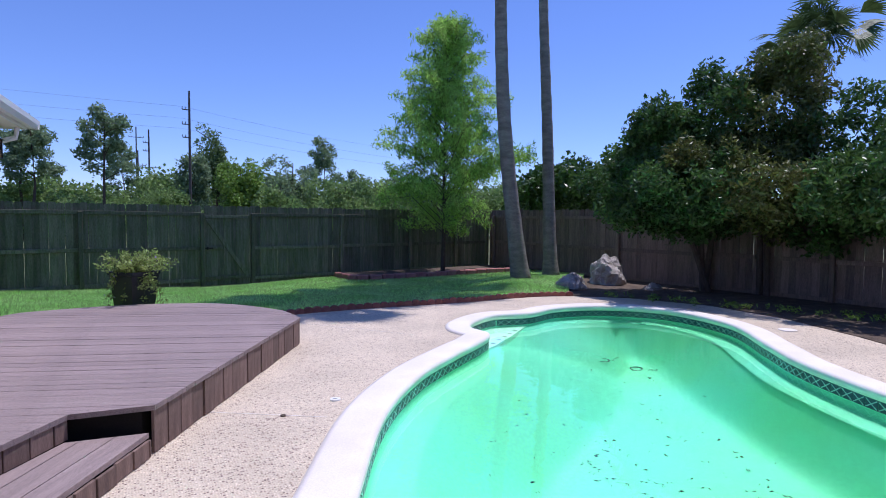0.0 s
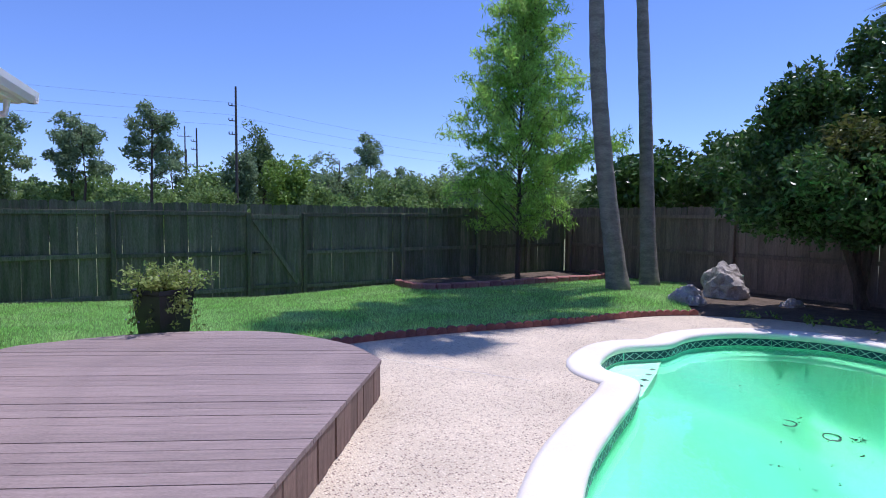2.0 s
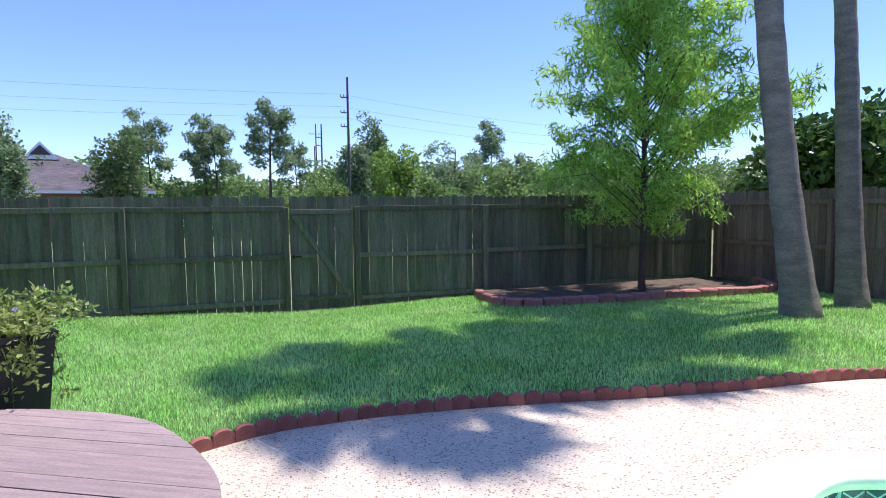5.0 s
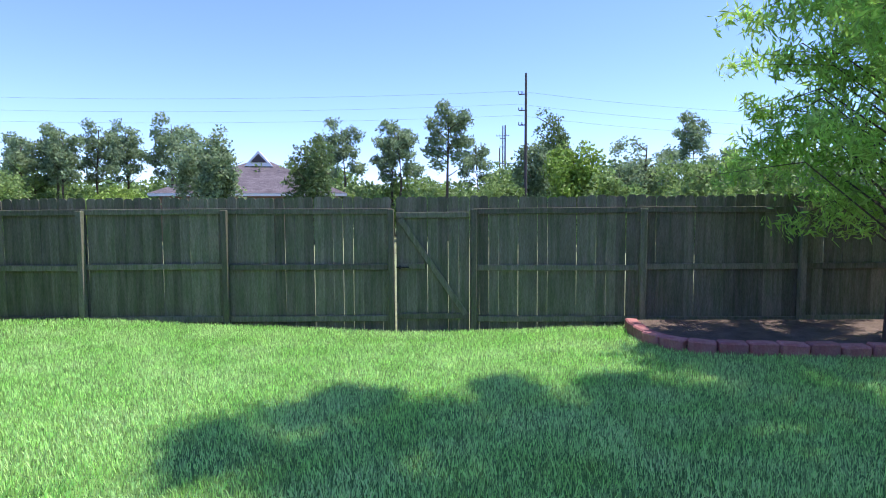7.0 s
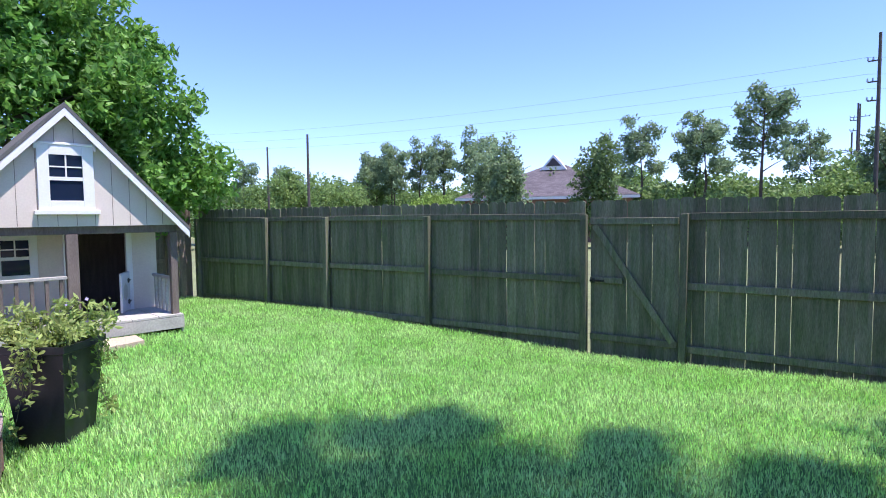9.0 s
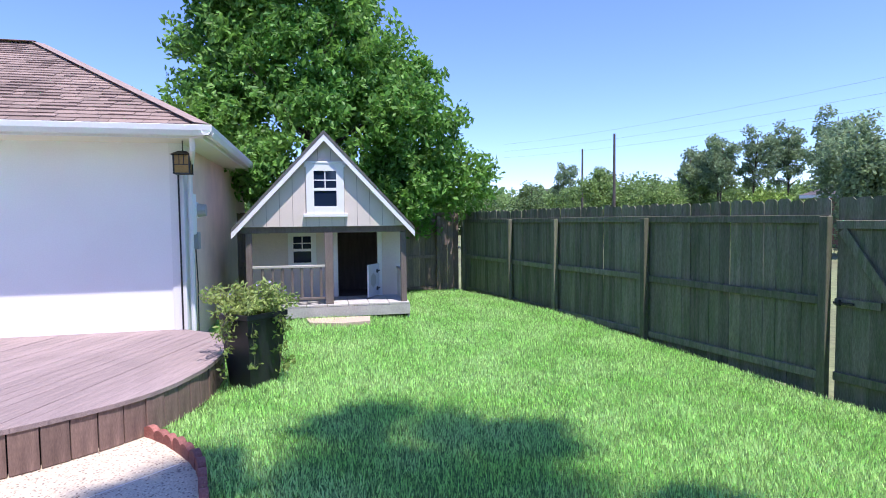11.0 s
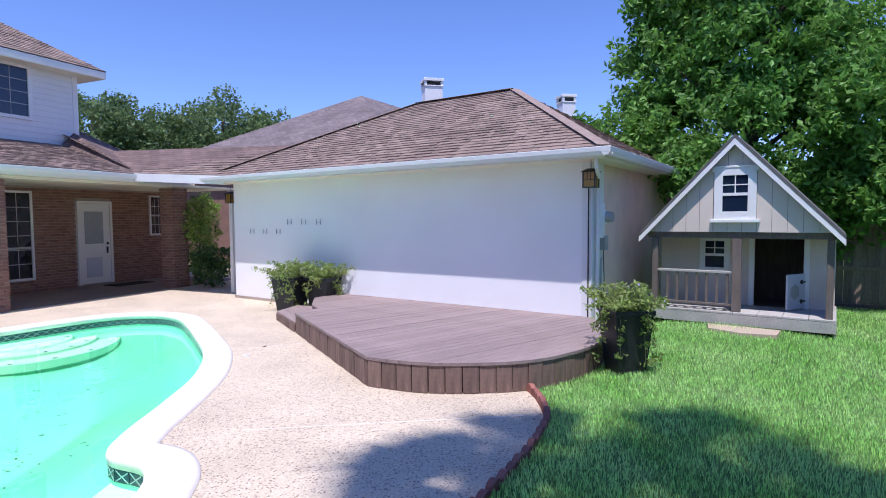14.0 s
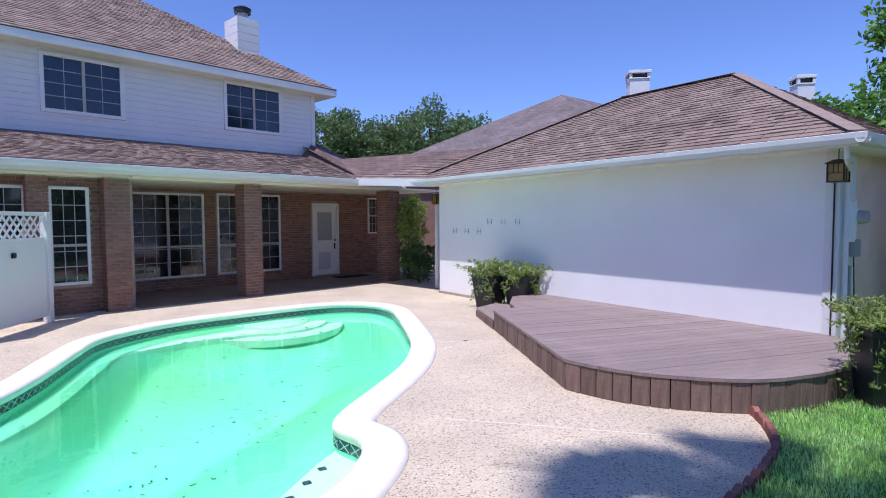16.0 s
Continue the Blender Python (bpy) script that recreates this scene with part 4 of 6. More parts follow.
mat_ob.matrix_basis = HOUSE @ pose(-4.6, BV + 0.75, 0.008)
tagged(mat_ob, "dark door mat on the porch floor", "mat")

# brick courses: pieces share meshes
def brick_field(parent, x0, x1, z0, z1, y, holes=(), m=None, limit=300, counted=[0]):
    """Running-bond bricks 0.22 x 0.072 on a face looking to +y: single pieces first, the rest joined."""
    bw, bh, j = 0.215, 0.066, 0.011
    me = bpy.data.meshes.get("brick") or mesh_of("brick", block(0, -0.05, 0, bw, 0.0, bh, 0.004), M_BRICK)
    rows = int((z1 - z0) / (bh + j))
    rest = bmesh.new()
    n = 0
    for r in range(rows):
        z = z0 + r * (bh + j) + j / 2
        x = x0 - (0.5 * (bw + j) if r % 2 else 0)
        while x < x1 - 0.03:
            a, b = max(x, x0), min(x + bw, x1)
            hit = [h for h in holes if h[0] < b and h[1] > a and h[2] < z + bh and h[3] > z]
            if hit:
                h = hit[0]
                if h[0] - a > 0.04:
                    b = h[0]
                elif b - h[1] > 0.04:
                    a = h[1]
                else:
                    x += bw + j
                    continue
            if b - a > bw - 0.002 and n < limit:
                ob = shared("brick", me, parent, (m or Matrix()) @ pose(a, y + FR.uniform(-0.002, 0.003), z))
                n += 1
            elif b - a > 0.025:
                box(rest, a, y - 0.05, z, b, y + FR.uniform(-0.002, 0.003), z + bh)
            x += bw + j
    if len(rest.verts):
        if m is not None:
            bmesh.ops.transform(rest, matrix=m, verts=rest.verts)
        tagged(part("brickwork", rest, M_BRICK_JOINED, parent), kind="stuff")
    else:
        rest.free()


M_BRICK_JOINED = mat("red_brick_joined", (0.235, 0.122, 0.088), 0.9, 0.24, 8, 60, 0.4, 0.003, tint=(0.29, 0.165, 0.12), island=0.22)


def column(x, w, name="brick_column"):
    c = tagged(new(name), "square red brick porch column", "column", "porch columns")
    c.matrix_basis = HOUSE @ pose(x, 0, 0)
    part("core", block(-w / 2 + 0.012, -w / 2 + 0.012, 0.0, w / 2 - 0.012, w / 2 - 0.012, COLTOP), M_MORTAR, c)
    for k in range(4):
        brick_field(c, -w / 2 + 0.0, w / 2 - 0.0, 0.0, COLTOP, w / 2, m=pose(0, 0, 0, 0, 0, 90 * k), limit=300 if k in (0, 3) else 0)
    return c


for cx, cw in ((3.0, 0.48), (-0.03, 0.47), (-4.62, 0.50), (4.36, 0.36)):
    column(cx, cw)

WHOLES = ((-0.03, 1.96, 0.32, 2.67), (-2.43, -0.38, 0.32, 2.70), (-4.63, -3.56, 0.0, 2.47), (-6.48, -5.92, 1.40, 2.70))
brick_field(house, HX0, 2.6, 0.0, 2.82, BV, WHOLES)
brick_field(house, 2.72, HX1, 0.0, 2.82, -0.098, ((3.43, 4.16, 0.59, 2.61), (4.50, 5.44, 0.59, 2.61)))

# porch roof, upper roof
PE = 0.55
zp = 3.07
porch_top = 3.98
roof_plane([(HX1 + 0.6, PE, zp), (-3.2, PE, zp), (-3.2, BV + 0.02, porch_top), (HX1 + 0.6, BV + 0.02, porch_top)], M_ROOF, house)
part("fascia", block(-3.2, PE - 0.02, zp - 0.2, HX1 + 0.6, PE, zp - 0.03), M_TRIM, house)
gutter((HX1 + 0.6, PE + 0.002, zp - 0.03), (-3.2, PE + 0.002, zp - 0.03), house)
part("soffit", block(-3.2, 0.2, zp - 0.22, HX1 + 0.6, PE, zp - 0.2), M_CREAM, house)
UE, zu = BV + 0.5, 6.17
roof_plane([(HX1 + 0.6, UE, zu), (-4.3, UE, zu), (0.2, UE - 4.5, zu + 2.9), (HX1 + 0.6, UE - 4.5, zu + 2.9)], M_ROOF, house)
roof_plane([(-4.3, UE, zu), (-4.3, UE - 9, zu), (0.2, UE - 4.5, zu + 2.9)], M_ROOF, house)
part("fascia", block(-4.3, UE - 0.02, zu - 0.20, HX1 + 0.6, UE, zu - 0.02), M_TRIM, house)
part("fascia", block(-4.3, UE - 9, zu - 0.20, -4.28, UE - 0.02, zu - 0.02), M_TRIM, house)
part("soffit", block(-4.28, UE - 9, zu - 0.22, HX1 + 0.6, UE - 0.02, zu - 0.2), M_CREAM, house)
# lower side roof beyond the upper storey
roof_plane([(-3.2, PE, zp), (-6.9, -1.6, zp), (-6.9, -2.6, 3.46), (-3.72, -3.4, 4.75), (-3.2, BV, porch_top)], M_ROOF, house)
roof_plane([(-6.9, -1.6, zp), (-8.2, -8.0, zp), (-3.72, -8.0, 5.0), (-3.72, -3.4, 4.75), (-6.9, -2.6, 3.46)], M_ROOF, house)
ch = part("chimney", block(-2.50, -4.75, 6.4, -1.80, -3.9, 8.40, 0.01), M_SIDING, house, "white sided chimney with a round dark cap")
bm = bmesh.new()
for i in range(8):
    box(bm, -2.52, -4.77, 6.4 + i * 0.25, -1.78, -3.88, 6.64 + i * 0.25)
part("lap_siding", bm, M_SIDING, ch)
bm = bmesh.new()
bmesh.ops.create_cone(bm, cap_ends=True, segments=16, radius1=0.17, radius2=0.17, depth=0.2, matrix=pose(-2.12, -4.2, 8.50))
part("flue", bm, M_GREY, ch)
bm = bmesh.new()
bmesh.ops.create_cone(bm, cap_ends=True, segments=16, radius1=0.26, radius2=0.26, depth=0.14, matrix=pose(-2.12, -4.2, 8.67))
bmesh.ops.create_cone(bm, cap_ends=True, segments=16, radius1=0.28, radius2=0.16, depth=0.07, matrix=pose(-2.12, -4.2, 8.775))
part("cap", bm, M_IRON, ch)

# roof over the passage between house and garage
link = thing("passage_roof", pose(0, 0, 0), "brown shingled roof linking the house to the garage", "roof")
pa = HOUSE @ Vector((-3.0, PE, zp))
pb = GAR @ Vector((0.4, -OV, ze))
pc = GAR @ Vector((1.2, 2.2, 3.85))
pd = HOUSE @ Vector((-4.2, -2.2, 3.90))
roof_plane([pa, pb, pc, pd], M_ROOF, link)
strip(pa - Vector((0, 0, 0.1)), pb - Vector((0, 0, 0.1)), 0.03, 0.2, M_TRIM, link, "fascia")


# places of the far trees, bushes and poles: x, y, (radius,) height
FAR_PINES = [(-29.8, 41.3, 7.9), (-27.7, 43.1, 8.3), (-28.1, 46.3, 8.7), (-24.1, 46.2, 9.1), (-39.4, 47.6, 8.3), (-12.5, 51.9, 9.3), (-7.7, 51.2, 8.9), (-2.2, 44.2, 8.9), (-1.6, 55.4, 8.0), (16.6, 56.8, 9.7), (-7.1, 49.9, 8.5), (-45.0, 36.5, 7.4), (-47.0, 41.7, 7.2), (-31.3, 40.2, 7.0), (-28.3, 40.5, 7.5)]
FAR_BUSHES = [(-13.9, 35.8, 1.6, 7.6, 'p'), (-9.9, 39.5, 1.6, 7.0, 'o'), (5.3, 46.9, 1.6, 10.0, 'o'), (3.6, 45.1, 1.2, 7.6, 'p'), (5.7, 37.5, 1.4, 6.2, 'v'), (11.1, 46.3, 2.2, 7.9, 'p'), (7.9, 36.2, 2.1, 4.9, 'f'), (12.1, 38.5, 2.2, 4.9, 'f'), (16.2, 44.7, 1.0, 5.9, 'p'), (-31.0, 41.0, 3.0, 5.7, 'f'), (-22.6, 38.4, 2.6, 4.2, 'v'), (-36.2, 29.0, 2.0, 5.8, 'o'), (-31.8, 23.6, 2.5, 4.1, 'o'), (-38.4, 35.0, 2.5, 5.7, 'f'), (-29.1, 31.9, 2.2, 6.1, 'f'), (-27.8, 34.8, 2.6, 5.5, 'f'), (15.7, 37.0, 2.2, 4.9, 'f'), (19.2, 38.7, 2.5, 5.9, 'p'), (12.0, 35.5, 2.6, 5.0, 'f'), (-3.1, 45.8, 3.3, 3.8, 'f'), (1.9, 43.0, 3.3, 4.0, 'f'), (-16.1, 37.2, 2.0, 7.6, 'p'), (17.7, 40.5, 2.4, 6.2, 'p')]
POLES = [(3.1, 42.6, 10.6, [(9.3, 0.45), (8.3, 0.45), (7.4, 0.45)]), (0.8, 62.2, 10.4, [(9.1, 0.49), (8.3, 0.49), (6.7, 1.03)]), (-0.2, 69.9, 9.1, [(7.5, 0.81)]), (-23.2, 28.4, 7.0, []), (-0.4, 79.6, 13.0, [(11.7, 0.81)]), (-34.4, 32.6, 7.6, [])]
FAR_HOUSES = [
    (pose(-18.6, 50.0, -0.3, 0, 0, 20), 12.5, 11.0, 3.4, 6.2, "distant brick house with a grey roof and a white gable"),
    (pose(-87.4, 54.4, -0.3, 0, 0, 59), 15.1, 11.3, 3.7, 7.4, 'distant brick house among the trees', False),
    (pose(24.5, 20.0, -0.3, 0, 0, 30), 7.0, 6.0, 3.7, 5.0, "neighbouring house with a white eave behind the shrubs", False),
]


# ---- lawn edging and raised bed ----
edging = thing("lawn_edging", pose(0, 0, 0), "curved row of red scalloped concrete edging stones", "edging")


def scallop_mesh():
    bm = bmesh.new()
    w, t = 0.155, 0.05
    arc = [(w / 2 * math.cos(a), 0.055 + 0.05 * math.sin(a)) for a in [math.pi * k / 8 for k in range(9)]]
    pts = [(w / 2, -0.08)] + arc + [(-w / 2, -0.08)]
    fr = [bm.verts.new((x, -t / 2 - 0.004 * (z > 0), z)) for x, z in pts]
    bk = [bm.verts.new((x, t / 2, z)) for x, z in pts]
    bm.faces.new(fr)
    bm.faces.new(bk[::-1])
    for i in range(len(pts)):
        j = (i + 1) % len(pts)
        bm.faces.new((fr[i], bk[i], bk[j], fr[j]))
    bmesh.ops.recalc_face_normals(bm, faces=bm.faces)
    return mesh_of("edging_stone", bm, M_SCALLOP)


sme = scallop_mesh()
dd = [0.0]
for a, b in zip(EDGE, EDGE[1:]):
    dd.append(dd[-1] + math.dist(a, b))
s = 0.08
while s < dd[-1]:
    x, y = np.interp(s, dd, [p[0] for p in EDGE]), np.interp(s, dd, [p[1] for p in EDGE])
    x2, y2 = np.interp(s + 0.02, dd, [p[0] for p in EDGE]), np.interp(s + 0.02, dd, [p[1] for p in EDGE])
    shared("edging_stone", sme, edging, pose(x, y, FR.uniform(-0.012, 0.01), FR.uniform(-5, 3), FR.uniform(-2.5, 2.5), math.degrees(math.atan2(y2 - y, x2 - x)) + FR.uniform(-3, 3)))
    s += 0.158

bed = thing("raised_bed", pose(0, 0, 0), "low raised tree bed edged with red wall blocks", "garden bed")
BED = spline([(5.12, 15.6), (5.12, 15.0), (5.28, 14.4), (5.75, 14.0), (6.9, 13.98), (8.2, 14.03), (9.4, 13.98), (10.4, 14.12), (10.9, 14.6), (11.1, 15.2)], 8)
bm = bmesh.new()
prism(bm, BED + [(10.98, 16.5), (5.12, 15.68)], -0.3, 0.02)
part("soil", bm, M_SOIL, bed, "dry bare soil")
bme = mesh_of("wall_block", block(-0.16, -0.095, -0.03, 0.16, 0.095, 0.15, 0.02), M_BLOCK)
dd = [0.0]
for a, b in zip(BED, BED[1:]):
    dd.append(dd[-1] + math.dist(a, b))
s = 0.12
while s < dd[-1]:
    x, y = np.interp(s, dd, [p[0] for p in BED]), np.interp(s, dd, [p[1] for p in BED])
    x2, y2 = np.interp(s + 0.02, dd, [p[0] for p in BED]), np.interp(s + 0.02, dd, [p[1] for p in BED])
    shared("wall_block", bme, bed, pose(x, y, float(ground_z(x, y)) + 0.01 + FR.uniform(-0.02, 0.012), FR.uniform(-3, 3), FR.uniform(-3, 3), math.degrees(math.atan2(y2 - y, x2 - x)) + FR.uniform(-4, 4)))
    s += 0.335


def boulder(m, size, seed, label):
    bm = bmesh.new()
    bmesh.ops.create_icosphere(bm, subdivisions=4, radius=1.0)
    for v in bm.verts:
        n = noise.noise(v.co * 1.1 + Vector((seed, 0, 0))) * 0.45 + noise.noise(v.co * 3.1 + Vector((seed, 5, 0))) * 0.16 + noise.noise(v.co * 8.0 + Vector((0, seed, 0))) * 0.05
        q = v.co * (1 + n)
        q = Vector((round(q.x * 3.5) / 3.5 * 0.35 + q.x * 0.65, round(q.y * 3.5) / 3.5 * 0.35 + q.y * 0.65, q.z))
        v.co = Vector((q.x * size[0], q.y * size[1], max(q.z, -0.35) * size[2]))
    o = part("boulder", bm, M_ROCK)
    o.matrix_basis = m
    return tagged(o, label, "rock", "boulders by the lawn")


boulder(pose(9.12, 10.0, 0.10, 0, 8, 20), (0.34, 0.30, 0.30), 1.3, "rounded pale grey boulder on the soil bed")
boulder(pose(10.75, 10.55, 0.18, 0, -12, 60), (0.50, 0.42, 0.52), 4.1, "tall rough pale grey boulder by the fence")
boulder(pose(10.75, 9.05, 0.05, 0, 0, 0), (0.2, 0.15, 0.12), 7.7, "small flat grey stone on the soil bed")

# ---- planters ----
def planter(m, label, seed, w=0.5, h=0.72, flowers=True):
    """A tapered square pot with ribs, a rim and a straggly trailing plant."""
    p = thing("planter", m, label, "planter", "black planters")
    bm = bmesh.new()
    prof = [(0.34, 0.0), (0.36, 0.02), (0.49, h - 0.06), (0.52, h - 0.05), (0.52, h), (0.47, h), (0.46, h - 0.09)]
    rings = []
    for r, z in prof:
        ring = []
        for k in range(32):
            a = 2 * math.pi * k / 32 + math.pi / 4
            c, s_ = math.cos(a), math.sin(a)
            g = 1 / max(abs(c), abs(s_)) * 0.86 + 0.14
            rib = 1 - (0.02 if 0.05 < z < h - 0.1 and k % 2 else 0)
            ring.append(bm.verts.new((c * g * r * w * rib, s_ * g * r * w * rib, z)))
        rings.append(ring)
    for a, b in zip(rings, rings[1:]):
        for i in range(32):
            bm.faces.new((a[i], a[(i + 1) % 32], b[(i + 1) % 32], b[i]))
    bm.faces.new(rings[0][::-1])
    part("pot", bm, M_PLANTER, p, "black ribbed tapered pot")
    part("soil", block(-0.44 * w, -0.44 * w, h - 0.13, 0.44 * w, 0.44 * w, h - 0.08), M_SOIL, p)
    r = np.random.default_rng(seed)
    bm = bmesh.new()
    tips = []
    for i in range(64):
        a = r.uniform(0, 2 * np.pi)
        out = r.uniform(0.12, 0.62) * w * 1.7
        up = r.uniform(0.03, 0.30)
        hang = i % 3 == 0
        x0, y0 = r.uniform(-0.3, 0.3, 2) * w
        p0 = Vector((x0, y0, h - 0.09))
        p1 = Vector((x0 + math.cos(a) * out * 0.5, y0 + math.sin(a) * out * 0.5, h + up * (0.6 if hang else 0.7)))
        p2 = Vector((math.cos(a) * (w * 0.62 + 0.05) if hang else x0 + math.cos(a) * out, math.sin(a) * (w * 0.62 + 0.05) if hang else y0 + math.sin(a) * out, h - r.uniform(0.1, 0.62) if hang else h + up))
        tube(bm, [p0, p1, p2], [0.005, 0.004, 0.002], 4)
        for t in np.linspace(0.35, 1, 5):
            q = p0 * (1 - t) ** 2 + p1 * 2 * t * (1 - t) + p2 * t * t
            tips.append(q)
    part("stems", bm, M_STEM, p)
    v, f = leaves(np.array(tips), 0.027, 11, (0.08, 0.08, 0.06), seed, 2.2)
    tagged(raw_mesh("leaves", v, f, L_POT, p, "pale green trailing leaves"), kind="stuff")
    if flowers:
        v, f = leaves(np.array(tips)[::9], 0.03, 2, (0.09, 0.09, 0.07), seed + 1, 1.0)
        tagged(raw_mesh("flowers", v, f, M_FLOWER, p, "a few lilac flowers"), kind="stuff")
    return p


planter(pose(-0.02, 9.45, 0.03, 0, 0, 40), "black ribbed planter with a trailing flowering plant on the lawn", 11, 0.50, 0.78)
planter(pose(-1.45, 2.35, 0.0, 0, 0, 8), "black ribbed planter with a leafy plant by the deck step", 23, 0.60, 0.72)
planter(pose(-1.78, 2.95, 0.0, 0, 0, 5), "black ribbed planter with a drooping plant against the wall", 31, 0.58, 0.70, False)

# ---- trees ----
def limb_paths(base, top, r0, n, seed, spread, start=0.35):
    """A trunk and its limbs: paths with radii, and the limb ends."""
    r = np.random.default_rng(seed)
    base, top = Vector(base), Vector(top)
    mid = base.lerp(top, 0.5) + Vector((r.normal(0, 0.06), r.normal(0, 0.06), 0)) * (top - base).length * 0.3
    trunk = [base, base.lerp(mid, 0.5), mid, mid.lerp(top, 0.5), top]
    out = [(trunk, [r0 * 1.25, r0, r0 * 0.75, r0 * 0.5, r0 * 0.2])]
    for i in range(n):
        t = start + (0.95 - start) * (i + r.random()) / n
        o = trunk[0].lerp(trunk[2], t * 2) if t < 0.5 else trunk[2].lerp(trunk[4], t * 2 - 1)
        a = i * 2.4 + r.uniform(-0.4, 0.4)
        L = spread * (1.1 - 0.6 * t) * r.uniform(0.7, 1.1)
        d = Vector((math.cos(a), math.sin(a), r.uniform(0.4, 0.9)))
        q1 = o + d * L * 0.5
        q2 = o + Vector((d.x, d.y, d.z * 0.9)) * L
        out.append(([o, q1, q2], [r0 * (0.5 - 0.3 * t), r0 * 0.22, r0 * 0.07]))
    return out


def tree(name, m, label, category, base_r, height, shape, leaf, mat_leaf, mat_bark, seed, clumps, per, limbs=9, spread=1.6, start=0.3, droop=0.0, long=1.9, group="", leafspread=0.28, flat=0.0):
    t = thing(name, m, label, category, group)
    bm = bmesh.new()
    for path, rad in limb_paths((0, 0, -0.1), (0, 0, height * 0.9), base_r, limbs, seed, spread, start):
        tube(bm, path, rad, 8)
    part("trunk", bm, mat_bark, t)
    pts = crown_points(lumpy(shape, 40, seed, 0.14 * shape[0][3], 0.32 * shape[0][3]), clumps, seed)
    v, f = leaves(pts, leaf, per, leafspread, seed + 5, long, droop, flat)
    tagged(raw_mesh("crown", v, f, mat_leaf, t), kind="stuff")
    return t


# young willow-leaved tree in the bed
def willow(m, label):
    """A slender trunk with many rising branches, and narrow leaves that hang along them."""
    t = thing("willow_tree", m, label, "tree")
    r = np.random.default_rng(43)
    bm = bmesh.new()
    tube(bm, [(0, 0, -0.1), (0.03, 0, 1.5), (0.02, 0.03, 3.0), (0.1, 0.03, 4.6), (0.15, 0, 6.4)], [0.065, 0.048, 0.032, 0.02, 0.006], 8)
    pts = []
    for i in range(150):
        z = 0.95 + 5.25 * (i / 150) ** 0.95
        a = i * 2.4 + r.uniform(-0.5, 0.5)
        full = 1.85 * min(1.0, (z - 0.35) / 0.9) * (1 - max(0, (z - 2.2) / 4.6)) ** 0.8
        L = full * r.uniform(0.5, 1.22) + 0.12
        c, s_ = math.cos(a), math.sin(a)
        p0 = Vector((0.02 * z, 0, z))
        p1 = p0 + Vector((c * L * 0.5, s_ * L * 0.5, 0.42 * L + 0.05))
        p2 = p0 + Vector((c * L, s_ * L, r.uniform(0.1, 0.6) * L))
        tube(bm, [p0, p1, p2], [0.012, 0.007, 0.002], 5)
        k = int(9 + 13 * L)
        for q in np.linspace(0.22, 1.0, k):
            b = p0 * (1 - q) ** 2 + p1 * 2 * q * (1 - q) + p2 * q * q
            pts.append(b + Vector((r.normal(0, 0.05), r.normal(0, 0.05), r.normal(0, 0.05) - 0.03)))
    part("trunk", bm, M_TRUNK, t)
    v, f = leaves(np.array(pts), 0.026, 13, (0.13, 0.13, 0.17), 45, 5.0, 0.8)
    tagged(raw_mesh("crown", v, f, L_WILLOW, t), kind="stuff")


willow(pose(8.15, 14.75, 0.0) @ Matrix.Scale(1.2, 4), "slender bright green willow-leaved tree in the bed")


def palm(m, label, height, lean, r0, seed, fronds=52):
    """A tall fan palm: a ringed trunk that leans a little, and a crown of split fans."""
    p = thing("palm_tree", m, label, "palm tree", "palms")
    bm = bmesh.new()
    path, rad = [], []
    for i in range(41):
        t = i / 40
        bend = 1 - (1 - t) ** 2
        path.append(Vector((lean[0] * bend + 0.05 * math.sin(t * 9 + seed), lean[1] * bend + 0.04 * math.sin(t * 5), -0.15 + height * t)))
        flare = 0.42 * math.exp(-t * 26)
        rad.append(r0 * (1 - 0.34 * min(1, t * 1.6) + flare + 0.025 * ((i % 2) * 2 - 1)))
    tube(bm, path, rad, 18)
    part("trunk", bm, M_BARK, p, smooth=True)
    r = np.random.default_rng(seed)
    V, F = [], []
    top = path[-1]
    for i in range(fronds):
        a = i * 2.4
        el = 0.35 - 0.7 * (i / fronds) if i % 3 == 2 else 1.2 - 1.9 * (i / fronds)
        d = Vector((math.cos(a) * math.cos(el), math.sin(a) * math.cos(el), math.sin(el)))
        hub = top + d * (r.uniform(1.1, 1.5) if i % 3 == 2 else r.uniform(0.35, 1.3))
        side = (d.cross(Vector((0, 0, 1))).normalized() + d.cross(d.cross(Vector((0, 0, 1)))).normalized() * r.uniform(-1.1, 1.1)).normalized()
        k0 = len(V)
        V += [tuple(top - side * 0.012), tuple(top + side * 0.012), tuple(hub + side * 0.012), tuple(hub - side * 0.012)]
        F.append((k0, k0 + 1, k0 + 2, k0 + 3))
        outer = i % 3 == 2
        for j in range(13 if outer else 21):
            b = (j - 6) / 6 * 0.75 if outer else (j - 10) / 10 * 2.2
            e = (d * math.cos(b) + side * math.sin(b)).normalized()
            L = r.uniform(0.85, 1.1) * (1.15 if outer else 1.0) * (1 - 0.25 * abs(b) / 2.2)
            w = d.cross(side).normalized().cross(e).normalized() * (0.062 if outer else 0.042)
            tip = hub + e * L + Vector((0, 0, -0.22 * L))
            k0 = len(V)
            V += [tuple(hub), tuple(hub + e * L * 0.5 + w), tuple(tip), tuple(hub + e * L * 0.5 - w)]
            F.append((k0, k0 + 1, k0 + 2, k0 + 3))
    tagged(raw_mesh("crown", V, F, L_PALM, p, "green split fan leaves"), kind="stuff")
    return p


